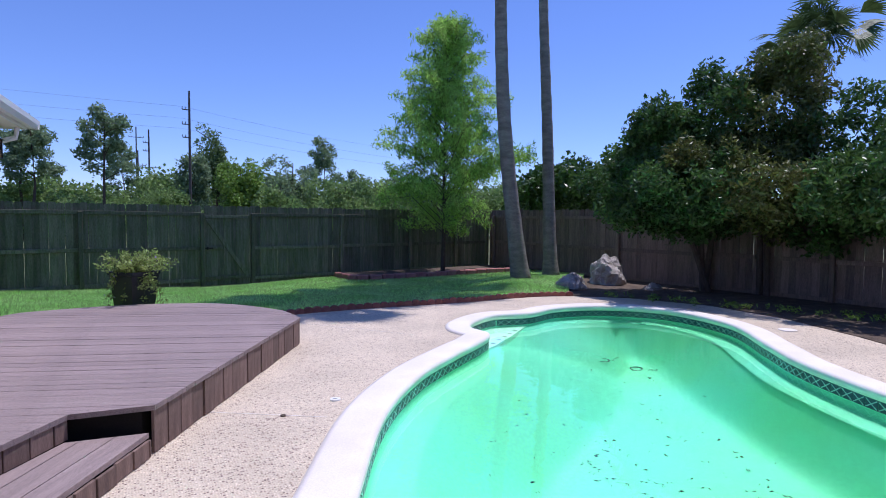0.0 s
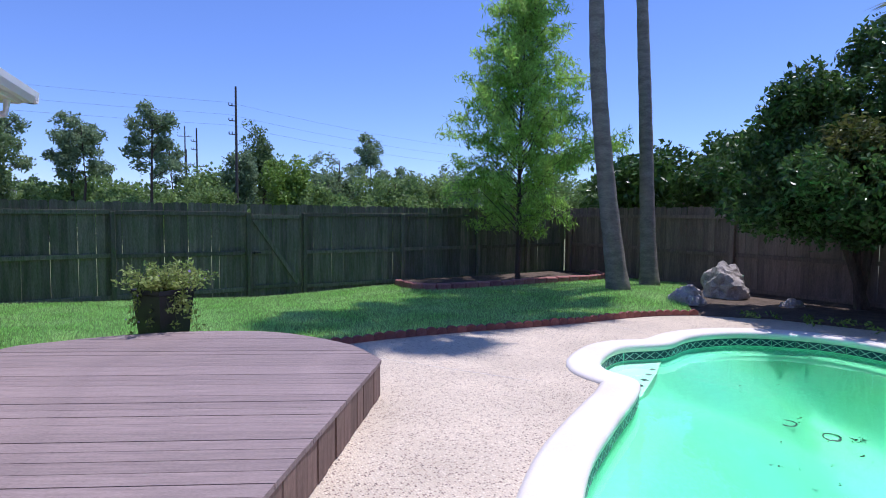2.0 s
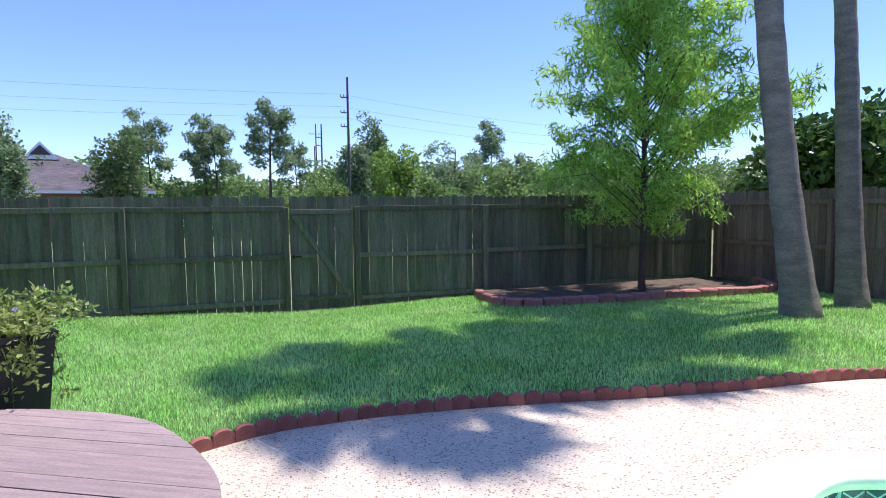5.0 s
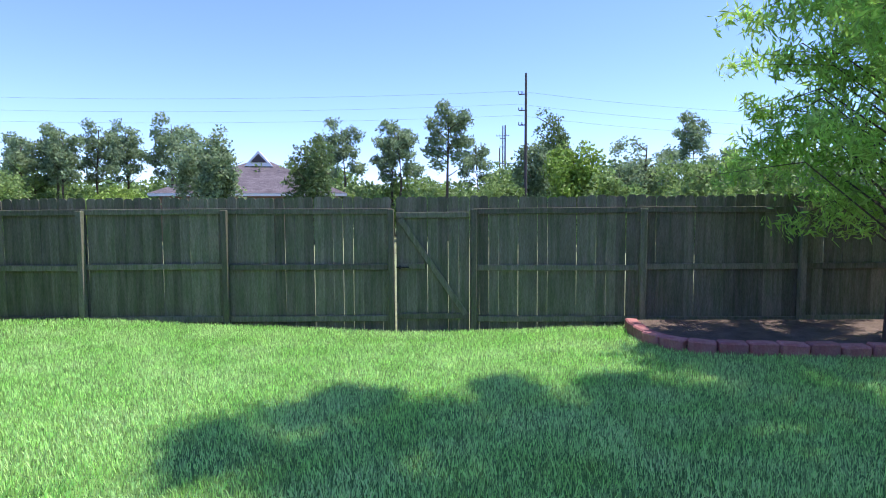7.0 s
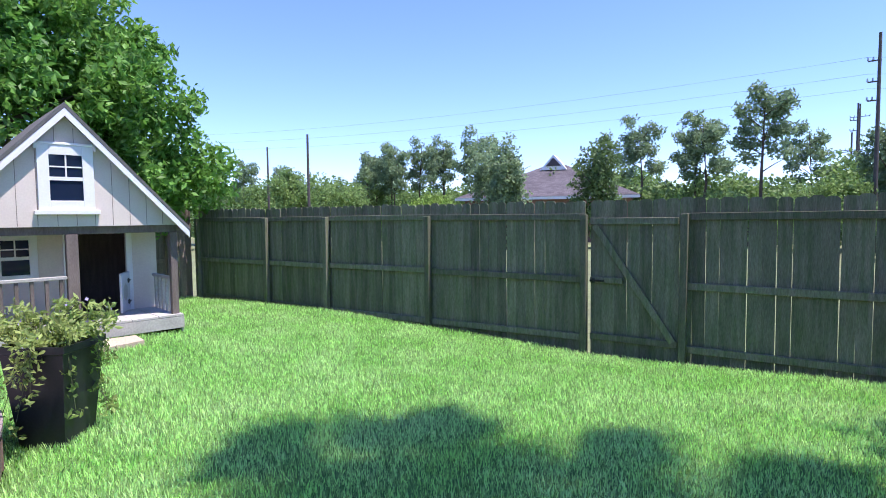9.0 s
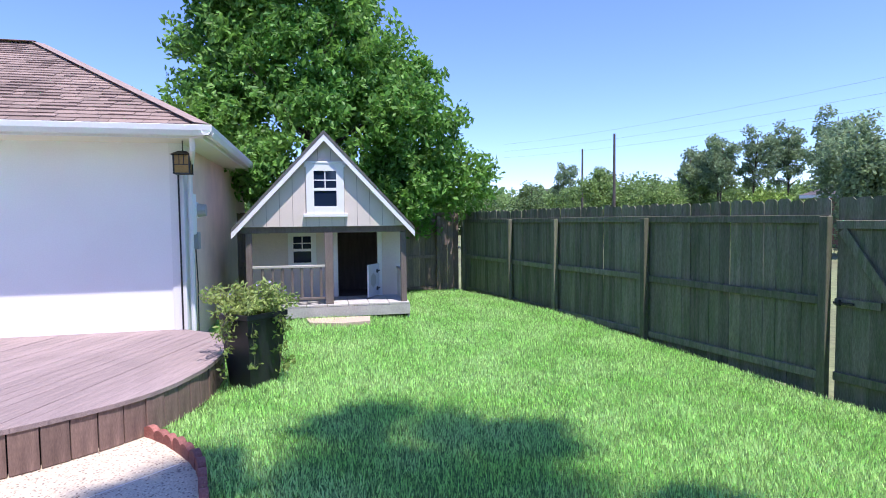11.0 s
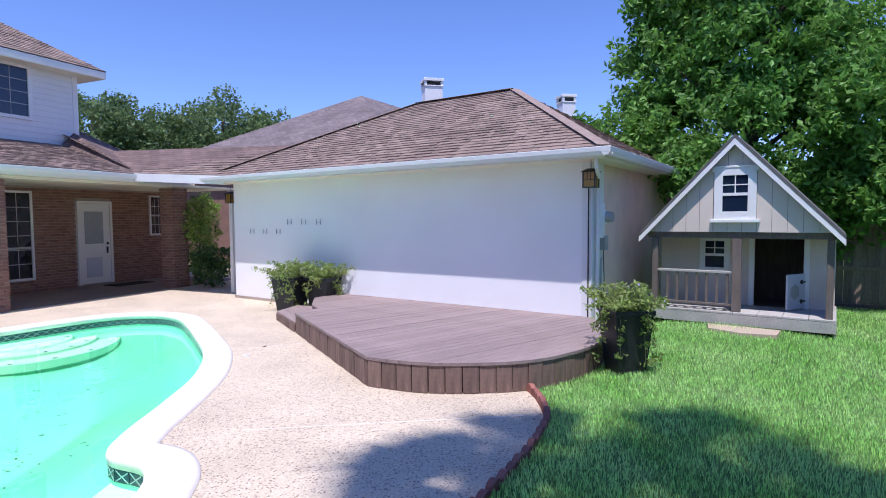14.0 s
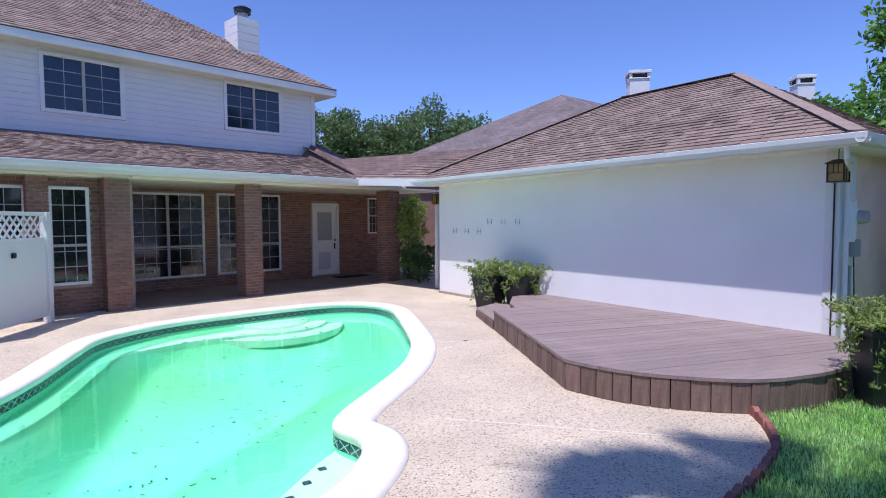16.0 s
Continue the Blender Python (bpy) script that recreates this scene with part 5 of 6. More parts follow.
L_PALM = leaf_mat("palm_frond", (0.08, 0.14, 0.05), (0.11, 0.16, 0.05), 0.25)
palm(pose(8.68, 11.5, 0.05), "tall slender grey-barked palm leaning slightly on the lawn", 14.2, (-0.6, 0.55), 0.21, 2, 57)
palm(pose(10.24, 12.1, 0.05), "tall slender grey-barked palm beside the fence", 13.4, (-0.05, 0.65), 0.187, 5, 57)
palm(pose(23.5, 12.4, 0.0), "shaggy fan palm beyond the side fence", 9.2, (0.2, 0.1), 0.28, 8, 44)


def shrub(name, m, label, shape, leaf, mat_leaf, seed, clumps, per, stems, long=2.2, spread=0.2):
    t = thing(name, m, label, "shrub", "shrubs by the side fence")
    for x, y, tx, ty, h in stems:
        bm = bmesh.new()
        tube(bm, [(x, y, -0.1), ((x + tx) / 2 + 0.05, (y + ty) / 2, h * 0.5), (tx, ty, h)], [0.07, 0.055, 0.02], 8)
        part("stem", bm, M_TRUNK, t)
    v, f = leaves(crown_points(lumpy(shape, 24, seed, 0.2, 0.4), clumps, seed), leaf, per, spread, seed, long)
    tagged(raw_mesh("foliage", v, f, mat_leaf, t), kind="stuff")


shrub("shrub", pose(11.05, 8.5, 0) @ Matrix.Scale(1.14, 4), "large dark glossy-leaved evergreen shrub over the fence",
      [(-0.75, 0.55, 2.0, 0.75, 0.85, 0.8), (-0.2, 0.05, 2.75, 1.0, 1.0, 0.95), (0.5, -0.4, 3.4, 0.9, 0.9, 0.9), (0.1, -0.1, 1.75, 1.2, 1.0, 0.75), (-0.55, 0.3, 3.2, 0.35, 0.35, 0.35), (-0.9, -0.9, 2.0, 0.8, 0.9, 0.5)], 0.05, L_SHRUB, 51, 760, 52,
      [(0.55, -0.1, 0.3, 0.0, 2.6), (0.65, -0.2, -0.3, 0.2, 2.3), (0.7, 0.0, 0.6, -0.4, 3.0)])
shrub("shrub", pose(12.2, 7.3, 0) @ Matrix.Scale(1.14, 4), "tall olive-leaved evergreen shrub against the fence",
      [(0.1, 0.1, 3.4, 1.0, 1.0, 1.2), (-0.1, 0, 2.1, 1.15, 1.1, 1.0), (0.35, -0.1, 4.2, 0.6, 0.6, 0.6), (-1.2, -0.6, 2.0, 0.9, 1.0, 0.6), (-1.3, 0.2, 2.5, 0.6, 0.7, 0.5)], 0.045, L_OLIVE, 61, 700, 52,
      [(0.0, -0.1, 0.1, 0.1, 2.8), (0.1, 0.1, -0.3, 0, 2.2)])
shrub("shrub", pose(13.1, 6.0, 0) @ Matrix.Scale(1.14, 4), "broad green evergreen shrub against the fence",
      [(0.1, 0.1, 2.7, 1.1, 1.1, 1.3), (-0.2, 0, 1.7, 1.1, 1.1, 0.9), (-0.6, -1.6, 2.2, 1.1, 1.2, 1.3), (0.0, -3.0, 2.4, 1.2, 1.3, 1.4), (-1.5, -0.9, 2.0, 0.9, 1.2, 0.6), (-1.6, -2.6, 2.1, 0.9, 1.2, 0.6)], 0.052, L_SHRUB, 71, 900, 48,
      [(0.0, -0.1, 0.1, 0.1, 2.2), (-0.3, -1.7, -0.5, -1.6, 2.2), (0, -3.0, 0, -3.0, 2.2)])
shrub("shrub", pose(13.1, 13.2, 0) @ Matrix.Scale(1.14, 4), "dark large-leaved shrub beyond the side fence",
      [(-0.4, 0.8, 2.3, 1.1, 1.2, 0.95), (0.6, -0.6, 2.5, 1.2, 1.2, 1.0), (-0.75, 1.9, 2.1, 0.9, 1.0, 0.8), (1.4, -1.9, 2.4, 1.2, 1.2, 1.0)], 0.10, L_SHRUB, 81, 600, 30,
      [(0.0, 0, 0, 0.3, 2.0), (0.8, -1.2, 0.9, -1.2, 2.0)], 1.7, 0.3)
# low weeds along the bed
wx = rng.uniform(0, 1, 60)
pts = np.stack([8.9 + wx * 2.2 + rng.uniform(-0.3, 0.3, 60), 8.6 - wx * 4.6 + rng.uniform(-0.3, 0.3, 60), np.full(60, 0.08)], 1)
v, f = leaves(pts, 0.03, 10, (0.1, 0.1, 0.06), 91, 2.4)
tagged(raw_mesh("weeds", v, f, L_VINE), "low green weeds on the soil bed", "weeds", "", "stuff")

# big broad-leaved tree behind the playhouse
tree("garden_tree", pose(-7.9, 10.6, 0), "big dense bright green broad-leaved tree behind the playhouse", "tree", 0.22, 7.6,
     [(0.2, -0.6, 3.6, 2.4, 2.9, 1.7), (0, 0.0, 5.4, 2.0, 2.5, 1.7), (0.2, -0.2, 7.0, 1.3, 1.7, 1.2), (0.4, 2.2, 3.6, 1.6, 1.5, 1.5), (0.5, 3.3, 2.7, 1.2, 1.0, 0.9), (0.8, -2.8, 3.4, 1.4, 1.3, 1.2), (0.4, 1.4, 2.0, 1.2, 1.5, 0.9), (-0.2, 1.2, 5.2, 1.5, 1.5, 1.2), (0.0, -1.9, 5.6, 1.5, 1.4, 1.5), (0.2, -1.6, 7.0, 1.2, 1.2, 1.2)],
     0.082, L_BIG, M_TRUNK, 101, 2700, 32, 12, 2.4, 0.25, leafspread=0.27, long=2.0)

# oaks behind the house
tree("oak_tree", pose(-15.5, -18.0, 0), "dark green oak behind the house roof", "tree", 0.3, 9.0,
     [(0, 0, 6.8, 3.2, 3.2, 2.2), (2.2, -1.5, 6.4, 2.2, 2.2, 1.6), (-1.8, 1.8, 6.6, 2.0, 2.0, 1.6)], 0.13, L_OAK, M_TRUNK, 111, 800, 28, 8, 3.0, 0.4, leafspread=0.5, long=1.5)
tree("oak_tree", pose(-9.3, -20.5, 0), "dark green oak behind the house roof", "tree", 0.3, 8.6,
     [(0, 0, 6.4, 2.3, 2.3, 2.1), (-1.0, 1.0, 5.8, 1.6, 1.6, 1.6)], 0.13, L_OAK, M_TRUNK, 113, 560, 28, 8, 3.0, 0.4, leafspread=0.5, long=1.5)

# ---- beyond the fence ----
PINE_SHAPE = [(0, 0, 0.80, 0.12, 0.12, 0.10), (0.07, 0.05, 0.91, 0.09, 0.09, 0.07), (-0.10, 0, 0.68, 0.10, 0.10, 0.05), (0.12, 0, 0.62, 0.09, 0.09, 0.05), (-0.04, 0.0, 0.99, 0.06, 0.06, 0.05), (0.09, 0, 0.75, 0.08, 0.08, 0.05), (-0.06, 0, 0.56, 0.06, 0.06, 0.04), (-0.08, 0, 0.87, 0.07, 0.07, 0.05)]


def pine(x, y, h, seed, dense=1.0):
    t = thing("pine_tree", pose(x, y, -0.3), "distant open-crowned pine beyond the fence", "tree", "far pines")
    bm = bmesh.new()
    for path, rad in limb_paths((0, 0, 0), (0.02 * h, 0, h * 0.97), 0.013 * h, 7, seed, 0.22 * h, 0.5):
        tube(bm, path, rad, 6)
    part("trunk", bm, M_TRUNK, t)
    r = random.Random(seed)
    sh = [(a * h * r.uniform(0.6, 1.5), b * h + r.uniform(-0.05, 0.05) * h, c * h, d * h * r.uniform(0.7, 1.2), e * h * r.uniform(0.7, 1.2), f_ * h) for a, b, c, d, e, f_ in PINE_SHAPE]
    v, f = leaves(crown_points(sh, int(150 * dense), seed), 0.0135 * h, 24, 0.045 * h, seed, 2.6)
    tagged(raw_mesh("crown", v, f, L_PINE, t), kind="stuff")


def bush(x, y, rx, h, seed, leaf=0.13, mat_leaf=None, name="far_tree", label="distant leafy tree beyond the fence", clumps=260):
    t = thing(name, pose(x, y, -0.3), label, "tree", "far trees")
    bm = bmesh.new()
    for path, rad in limb_paths((0, 0, 0), (0, 0, h * 0.8), 0.02 * h, 5, seed, 0.3 * h, 0.2):
        tube(bm, path, rad, 6)
    part("trunk", bm, M_TRUNK, t)
    r = random.Random(seed)
    sh = [(r.uniform(-0.55, 0.55) * rx, r.uniform(-0.5, 0.5) * rx, h * r.uniform(0.35, 0.78), rx * r.uniform(0.35, 0.6), rx * 0.5, h * r.uniform(0.14, 0.24)) for _ in range(7)]
    sh.append((0, 0, h * 0.35, rx * 0.9, rx * 0.6, h * 0.33))
    v, f = leaves(crown_points(sh, clumps, seed), leaf, 28, leaf * 3.2, seed, 1.6)
    tagged(raw_mesh("crown", v, f, mat_leaf or L_FAR, t), kind="stuff")


FARR = random.Random(17)
for x, y, h in FAR_PINES:
    pine(x, y, h, FARR.randrange(1000))
for x, y, rx, h, kind in FAR_BUSHES:
    bush(x, y, rx, h, FARR.randrange(1000), mat_leaf={"f": L_FAR, "o": L_OAK, "v": L_VINE, "p": L_PINE}[kind])
# a continuous far hedge of scrub
n = 4200
hx = rng.uniform(-60, 45, n)
pts = np.stack([hx * 1.3, 50 + rng.uniform(0, 11, n) - 0.008 * hx ** 2, rng.uniform(0, 1, n) ** 0.6 * 1.2 * (3.6 + 0.5 * np.sin(hx * 0.31) + 0.5 * np.sin(hx * 0.93) + 0.3 * np.sin(hx * 2.1))], 1)
v, f = leaves(pts, 0.24, 42, 0.95, 131, 1.4)
tagged(raw_mesh("far_woods", v, f, L_FAR), "distant line of scrubby green woods", "woods", "", "stuff")
# woods closing the other sides
for k, (cx, cy, sx, sy, n2) in enumerate(((-70, 10, 8, 60, 500), (70, 10, 8, 60, 400), (0, -60, 70, 8, 500))):
    pts = np.stack([cx + rng.uniform(-1, 1, n2) * sx, cy + rng.uniform(-1, 1, n2) * sy, rng.uniform(0, 5.5, n2)], 1)
    v, f = leaves(pts, 0.6, 40, 1.9, 140 + k, 1.4)
    tagged(raw_mesh("far_woods", v, f, L_FAR), "distant line of green woods", "woods", "", "stuff")


def pole(x, y, h, label, arms, seed=0):
    p = thing("utility_pole", pose(x, y, -0.3), label, "utility pole", "utility poles")
    bm = bmesh.new()
    tube(bm, [(0, 0, 0), (0, 0, h * 0.5), (0, 0, h)], [0.105, 0.09, 0.065], 10)
    part("shaft", bm, M_POLE, p)
    for z, w in arms:
        bm = bmesh.new()
        box(bm, -w, -0.03, z - 0.03, 0.08 if w < 0.5 else w, 0.03, z + 0.03)
        part("arm", bm, M_POLE, p)
        for s_ in (-w, -w * 0.55) + ((w, w * 0.55) if w >= 0.5 else ()):
            bm = bmesh.new()
            bmesh.ops.create_cone(bm, cap_ends=True, segments=8, radius1=0.045, radius2=0.03, depth=0.16, matrix=pose(s_, 0, z + 0.11))
            part("insulator", bm, M_GREY, p)
    return p


for x, y, h, arms in POLES:
    pole(x, y, h, "tall dark wooden utility pole beyond the fence", arms)


def cable(points, sag, r=0.016):
    bm = bmesh.new()
    for a, b in zip(points, points[1:]):
        a, b = Vector(a), Vector(b)
        path = [a.lerp(b, t) - Vector((0, 0, sag * 4 * t * (1 - t))) for t in [k / 12 for k in range(13)]]
        tube(bm, path, [r] * 13, 5)
    o = part("power_line", bm, M_WIRE)
    tagged(o, "thin overhead power line", "cable", "power lines")


for za in (7.2, 6.4, 5.7):
    cable([(-55, 34, za + 3.2), (POLES[0][0] - 0.45, POLES[0][1], za + 2.0), (38, 52, za + 1.2)], 0.8, 0.006)


def far_house(m, w, d, eave, ridge, label, gable=True, wallmat=None, roofmat=M_ROOF_GREY):
    h = thing("far_house", m, label, "house", "neighbouring houses")
    part("wall", block(-w / 2, -d / 2, 0, w / 2, d / 2, eave), wallmat or M_CORK, h)
    o = 0.6
    a, b, c, e = (-w / 2 - o, -d / 2 - o, eave), (w / 2 + o, -d / 2 - o, eave), (w / 2 + o, d / 2 + o, eave), (-w / 2 - o, d / 2 + o, eave)
    k = max(0.6, w / 2 - d / 2)
    r1, r2 = (-k, 0, ridge), (k, 0, ridge)
    roof_plane([a, b, r2, r1], roofmat, h)
    roof_plane([b, c, r2], roofmat, h)
    roof_plane([c, e, r1, r2], roofmat, h)
    roof_plane([e, a, r1], roofmat, h)
    part("fascia", block(-w / 2 - o, -d / 2 - o - 0.03, eave - 0.22, w / 2 + o, -d / 2 - o, eave - 0.02), M_TRIM, h)
    if gable:
        bm = bmesh.new()
        vs = [bm.verts.new(q) for q in ((-1.1, -1.3, ridge - 0.5), (1.1, -1.3, ridge - 0.5), (0, -1.3, ridge + 0.75), (-1.1, 0.6, ridge - 0.5), (1.1, 0.6, ridge - 0.5), (0, 0.6, ridge + 0.75))]
        for q in ((0, 1, 2), (5, 4, 3), (0, 2, 5, 3), (1, 4, 5, 2), (0, 3, 4, 1)):
            bm.faces.new([vs[i] for i in q])
        part("gable", bm, M_TRIM, h, "small white gable")
        bm = bmesh.new()
        vs = [bm.verts.new(q) for q in ((-0.65, -1.34, ridge - 0.2), (0.65, -1.34, ridge - 0.2), (0, -1.34, ridge + 0.5))]
        bm.faces.new(vs)
        part("gable_vent", bm, M_ROOF_FAR, h, "dark gable vent")
    return h


for args in FAR_HOUSES:
    far_house(*args)


def far_chimney(m, w, h, label):
    c = thing("far_chimney", m, label, "chimney", "neighbouring chimneys")
    part("stack", block(-w / 2, -w / 2, 0, w / 2, w / 2, h), M_SIDING, c)
    bm = bmesh.new()
    box(bm, -w * 0.58, -w * 0.58, h + 0.24, w * 0.58, w * 0.58, h + 0.36, 0.01)
    box(bm, -w * 0.55, -w * 0.55, h, w * 0.55, w * 0.55, h + 0.05, 0.01)
    for sx in (-1, 1):
        for sy in (-1, 1):
            box(bm, sx * w * 0.46 - 0.05, sy * w * 0.46 - 0.05, h + 0.05, sx * w * 0.46 + 0.05, sy * w * 0.46 + 0.05, h + 0.24)
    part("cap", bm, M_TRIM, c)
    part("flue", block(-w * 0.4, -w * 0.4, h + 0.05, w * 0.4, w * 0.4, h + 0.23), M_IRON, c)


# neighbour's roof behind the garage
far_house(pose(-16.5, -6.3, 0, 0, 0, 2), 16.0, 11.5, 4.4, 7.75, "neighbouring house with a large brown shingled roof", False, None, M_ROOF_FAR)
far_chimney(pose(-15.0, -2.7, 5.4, 0, 0, 45), 0.8, 2.4, "pale sided chimney of a neighbouring house")
far_chimney(pose(-18.1, 2.55, 0, 0, 0, 45), 0.62, 7.05, "pale sided chimney of a neighbouring house")


# ---- playhouse ----
PH = pose(-2.94, 11.70, -0.03) @ Matrix.Rotation(math.atan2(-0.9975, -0.07), 4, "Z")
ph = thing("playhouse", PH, "taupe wooden playhouse with a railed porch and white trim", "playhouse")
PW, PEAVE, PPEAK, PDK, PD = 2.62, 1.72, 3.13, 0.42, 2.0


def gable_wall(y0, y1, x0, x1, z0, zp):
    bm = bmesh.new()
    pts = [(x0, z0), (x1, z0), ((x0 + x1) / 2, zp)]
    a = [bm.verts.new((x, y0, z)) for x, z in pts]
    b = [bm.verts.new((x, y1, z)) for x, z in pts]
    bm.faces.new(a)
    bm.faces.new(b[::-1])
    for i in range(3):
        bm.faces.new((a[i], b[i], b[(i + 1) % 3], a[(i + 1) % 3]))
    bmesh.ops.recalc_face_normals(bm, faces=bm.faces)
    return bm


part("gable", gable_wall(-0.05, 0.0, 0.0, PW, PEAVE - 0.04, PPEAK - 0.08), M_PHSIDE, ph, "taupe board gable")
part("gable", gable_wall(-PD - 0.05, -PD, 0.0, PW, PEAVE - 0.04, PPEAK - 0.08), M_PHSIDE, ph)
for i in range(1, 13):
    x = i * PW / 13
    top = PEAVE + (PPEAK - 0.1 - PEAVE) * (1 - abs(x - PW / 2) / (PW / 2))
    if top - PEAVE > 0.1:
        part("batten_groove", block(x - 0.0025, -0.0, PEAVE - 0.03, x + 0.0025, 0.003, top - 0.03), M_PHPOST, ph)
part("header_beam", block(0.0, -0.09, PEAVE - 0.14, PW, -0.052, PEAVE - 0.03, 0.004), M_PHPOST, ph)
# roof slopes with white rake boards
for sgn in (-1, 1):
    a, b = PW / 2, PW / 2 + sgn * (PW / 2 + 0.11)
    sl = (PPEAK - PEAVE) / (PW / 2)
    zb = PPEAK - sl * (PW / 2 + 0.11)
    bm = bmesh.new()
    pts = [(a, PPEAK), (b, zb), (b, zb + 0.05), (a, PPEAK + 0.06)]
    f0 = [bm.verts.new((x, 0.13, z)) for x, z in pts]
    f1 = [bm.verts.new((x, -PD - 0.2, z)) for x, z in pts]
    bm.faces.new(f0)
    bm.faces.new(f1[::-1])
    for i in range(4):
        bm.faces.new((f0[i], f1[i], f1[(i + 1) % 4], f0[(i + 1) % 4]))
    bmesh.ops.recalc_face_normals(bm, faces=bm.faces)
    part("roof_slope", bm, M_PHROOF, ph, "dark weathered roofing")
    bm = bmesh.new()
    pts = [(a, PPEAK - 0.005), (b, zb - 0.005), (b, zb - 0.10), (a, PPEAK - 0.105)]
    f0 = [bm.verts.new((x, 0.125, z)) for x, z in pts]
    f1 = [bm.verts.new((x, 0.10, z)) for x, z in pts]
    bm.faces.new(f0)
    bm.faces.new(f1[::-1])
    for i in range(4):
        bm.faces.new((f0[i], f1[i], f1[(i + 1) % 4], f0[(i + 1) % 4]))
    bmesh.ops.recalc_face_normals(bm, faces=bm.faces)
    part("rake_board", bm, M_TRIM, ph, "white rake board")
# porch floor, posts, rails
for i in range(8):
    part("floor_board", block(-0.02 + i * 0.332, -0.95, PDK - 0.03, -0.02 + i * 0.332 + 0.326, 0.03, PDK + FR.uniform(-0.002, 0.002), 0.003), M_PHDECK, ph)
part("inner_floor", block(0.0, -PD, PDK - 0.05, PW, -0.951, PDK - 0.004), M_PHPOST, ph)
part("skirt_board", block(-0.03, 0.0, 0.22, PW + 0.02, 0.028, PDK - 0.034, 0.004), M_PHDECK, ph, "pale grey skirt board")
part("skirt_board", block(-0.03, -PD, 0.16, 0.0, 0.0, PDK - 0.06, 0.004), M_PHDECK, ph)
# full-width black block painting the shade beneath the playhouse
part("underfloor_shade", block(0.05, -PD, 0.02, PW - 0.05, -0.05, 0.22), M_DARK, ph)
for x in (0.06, 1.27, 2.50):
    part("post", block(x - 0.045 if x != 1.27 else x - 0.065, -0.11, PDK, x + 0.045 if x != 1.27 else x + 0.065, -0.02, PEAVE - 0.141 if x != 1.27 else PEAVE - 0.141, 0.006), M_PHPOST, ph, "weathered grey-brown post")
part("top_rail", block(1.335, -0.10, 1.02, 2.455, -0.03, 1.06, 0.005), M_PHDECK, ph)
part("bottom_rail", block(1.335, -0.09, 0.50, 2.455, -0.04, 0.54, 0.005), M_PHPOST, ph)
for i in range(7):
    x = 1.40 + i * 0.15
    part("baluster", block(x - 0.02, -0.085, 0.54, x + 0.02, -0.045, 1.02, 0.004), M_PHPOST, ph)
part("side_rail", block(0.03, -0.9, 0.90, 0.09, -0.11, 0.94, 0.005), M_PHDECK, ph)
for i in range(5):
    y = -0.82 + i * 0.15
    part("baluster", block(0.04, y - 0.018, PDK + 0.003, 0.08, y + 0.018, 0.90, 0.004), M_PHDECK, ph)
# porch back wall with a doorway
Y = -0.95
part("porch_wall", block(1.12, Y - 0.05, PDK, PW, Y, PEAVE), M_PHSIDE, ph, "taupe porch wall")
part("porch_wall", block(0.0, Y - 0.05, PDK, 0.42, Y, PEAVE), M_PHSIDE, ph)
part("porch_wall", block(0.42, Y - 0.05, 1.60, 1.12, Y, PEAVE), M_PHSIDE, ph)
part("side_wall", block(0.0, -PD, PDK, 0.05, Y - 0.05, PEAVE), M_PHSIDE, ph)
part("side_wall", block(PW - 0.05, -PD, PDK, PW, Y - 0.05, PEAVE), M_PHSIDE, ph)
# post colour instead of siding here, so that the doorway reads as shaded
part("back_wall", block(0.05, -PD, PDK, PW - 0.05, -PD + 0.05, PEAVE), M_PHPOST, ph, "inner back boards, coloured dark for the shade indoors")
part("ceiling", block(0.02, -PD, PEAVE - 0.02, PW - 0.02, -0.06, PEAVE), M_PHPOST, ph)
bm = bmesh.new()
box(bm, 1.12, Y, PDK, 1.20, Y + 0.025, 1.64, 0.003)
box(bm, 0.34, Y, PDK, 0.42, Y + 0.025, 1.64, 0.003)
box(bm, 0.42, Y, 1.56, 1.12, Y + 0.025, 1.64, 0.003)
part("door_trim", bm, M_TRIM, ph, "white door casing")
hd = part("half_door", block(0.0, 0.0, 0, 0.46, 0.03, 0.56, 0.004), M_DOORPANEL, ph, "pale grey half door standing open")
hd.matrix_basis = pose(0.42, Y + 0.03, PDK + 0.02, 0, 0, 62)
bm = bmesh.new()
for z in (0.12, 0.43):
    box(bm, 0.0, 0.03, z - 0.012, 0.1, 0.042, z + 0.012)
    bmesh.ops.create_cone(bm, cap_ends=True, segments=12, radius1=0.035, radius2=0.035, depth=0.012, matrix=pose(0.1, 0.036, z, 90, 0, 0))
part("hinge", bm, M_IRON, hd, "black strap hinges")
bm = bmesh.new()
bmesh.ops.create_circle(bm, cap_ends=True, segments=6, radius=0.13, matrix=pose(0.27, 0.033, 0.28, 90, 0, 0))
part("panel", bm, M_GREY, hd)


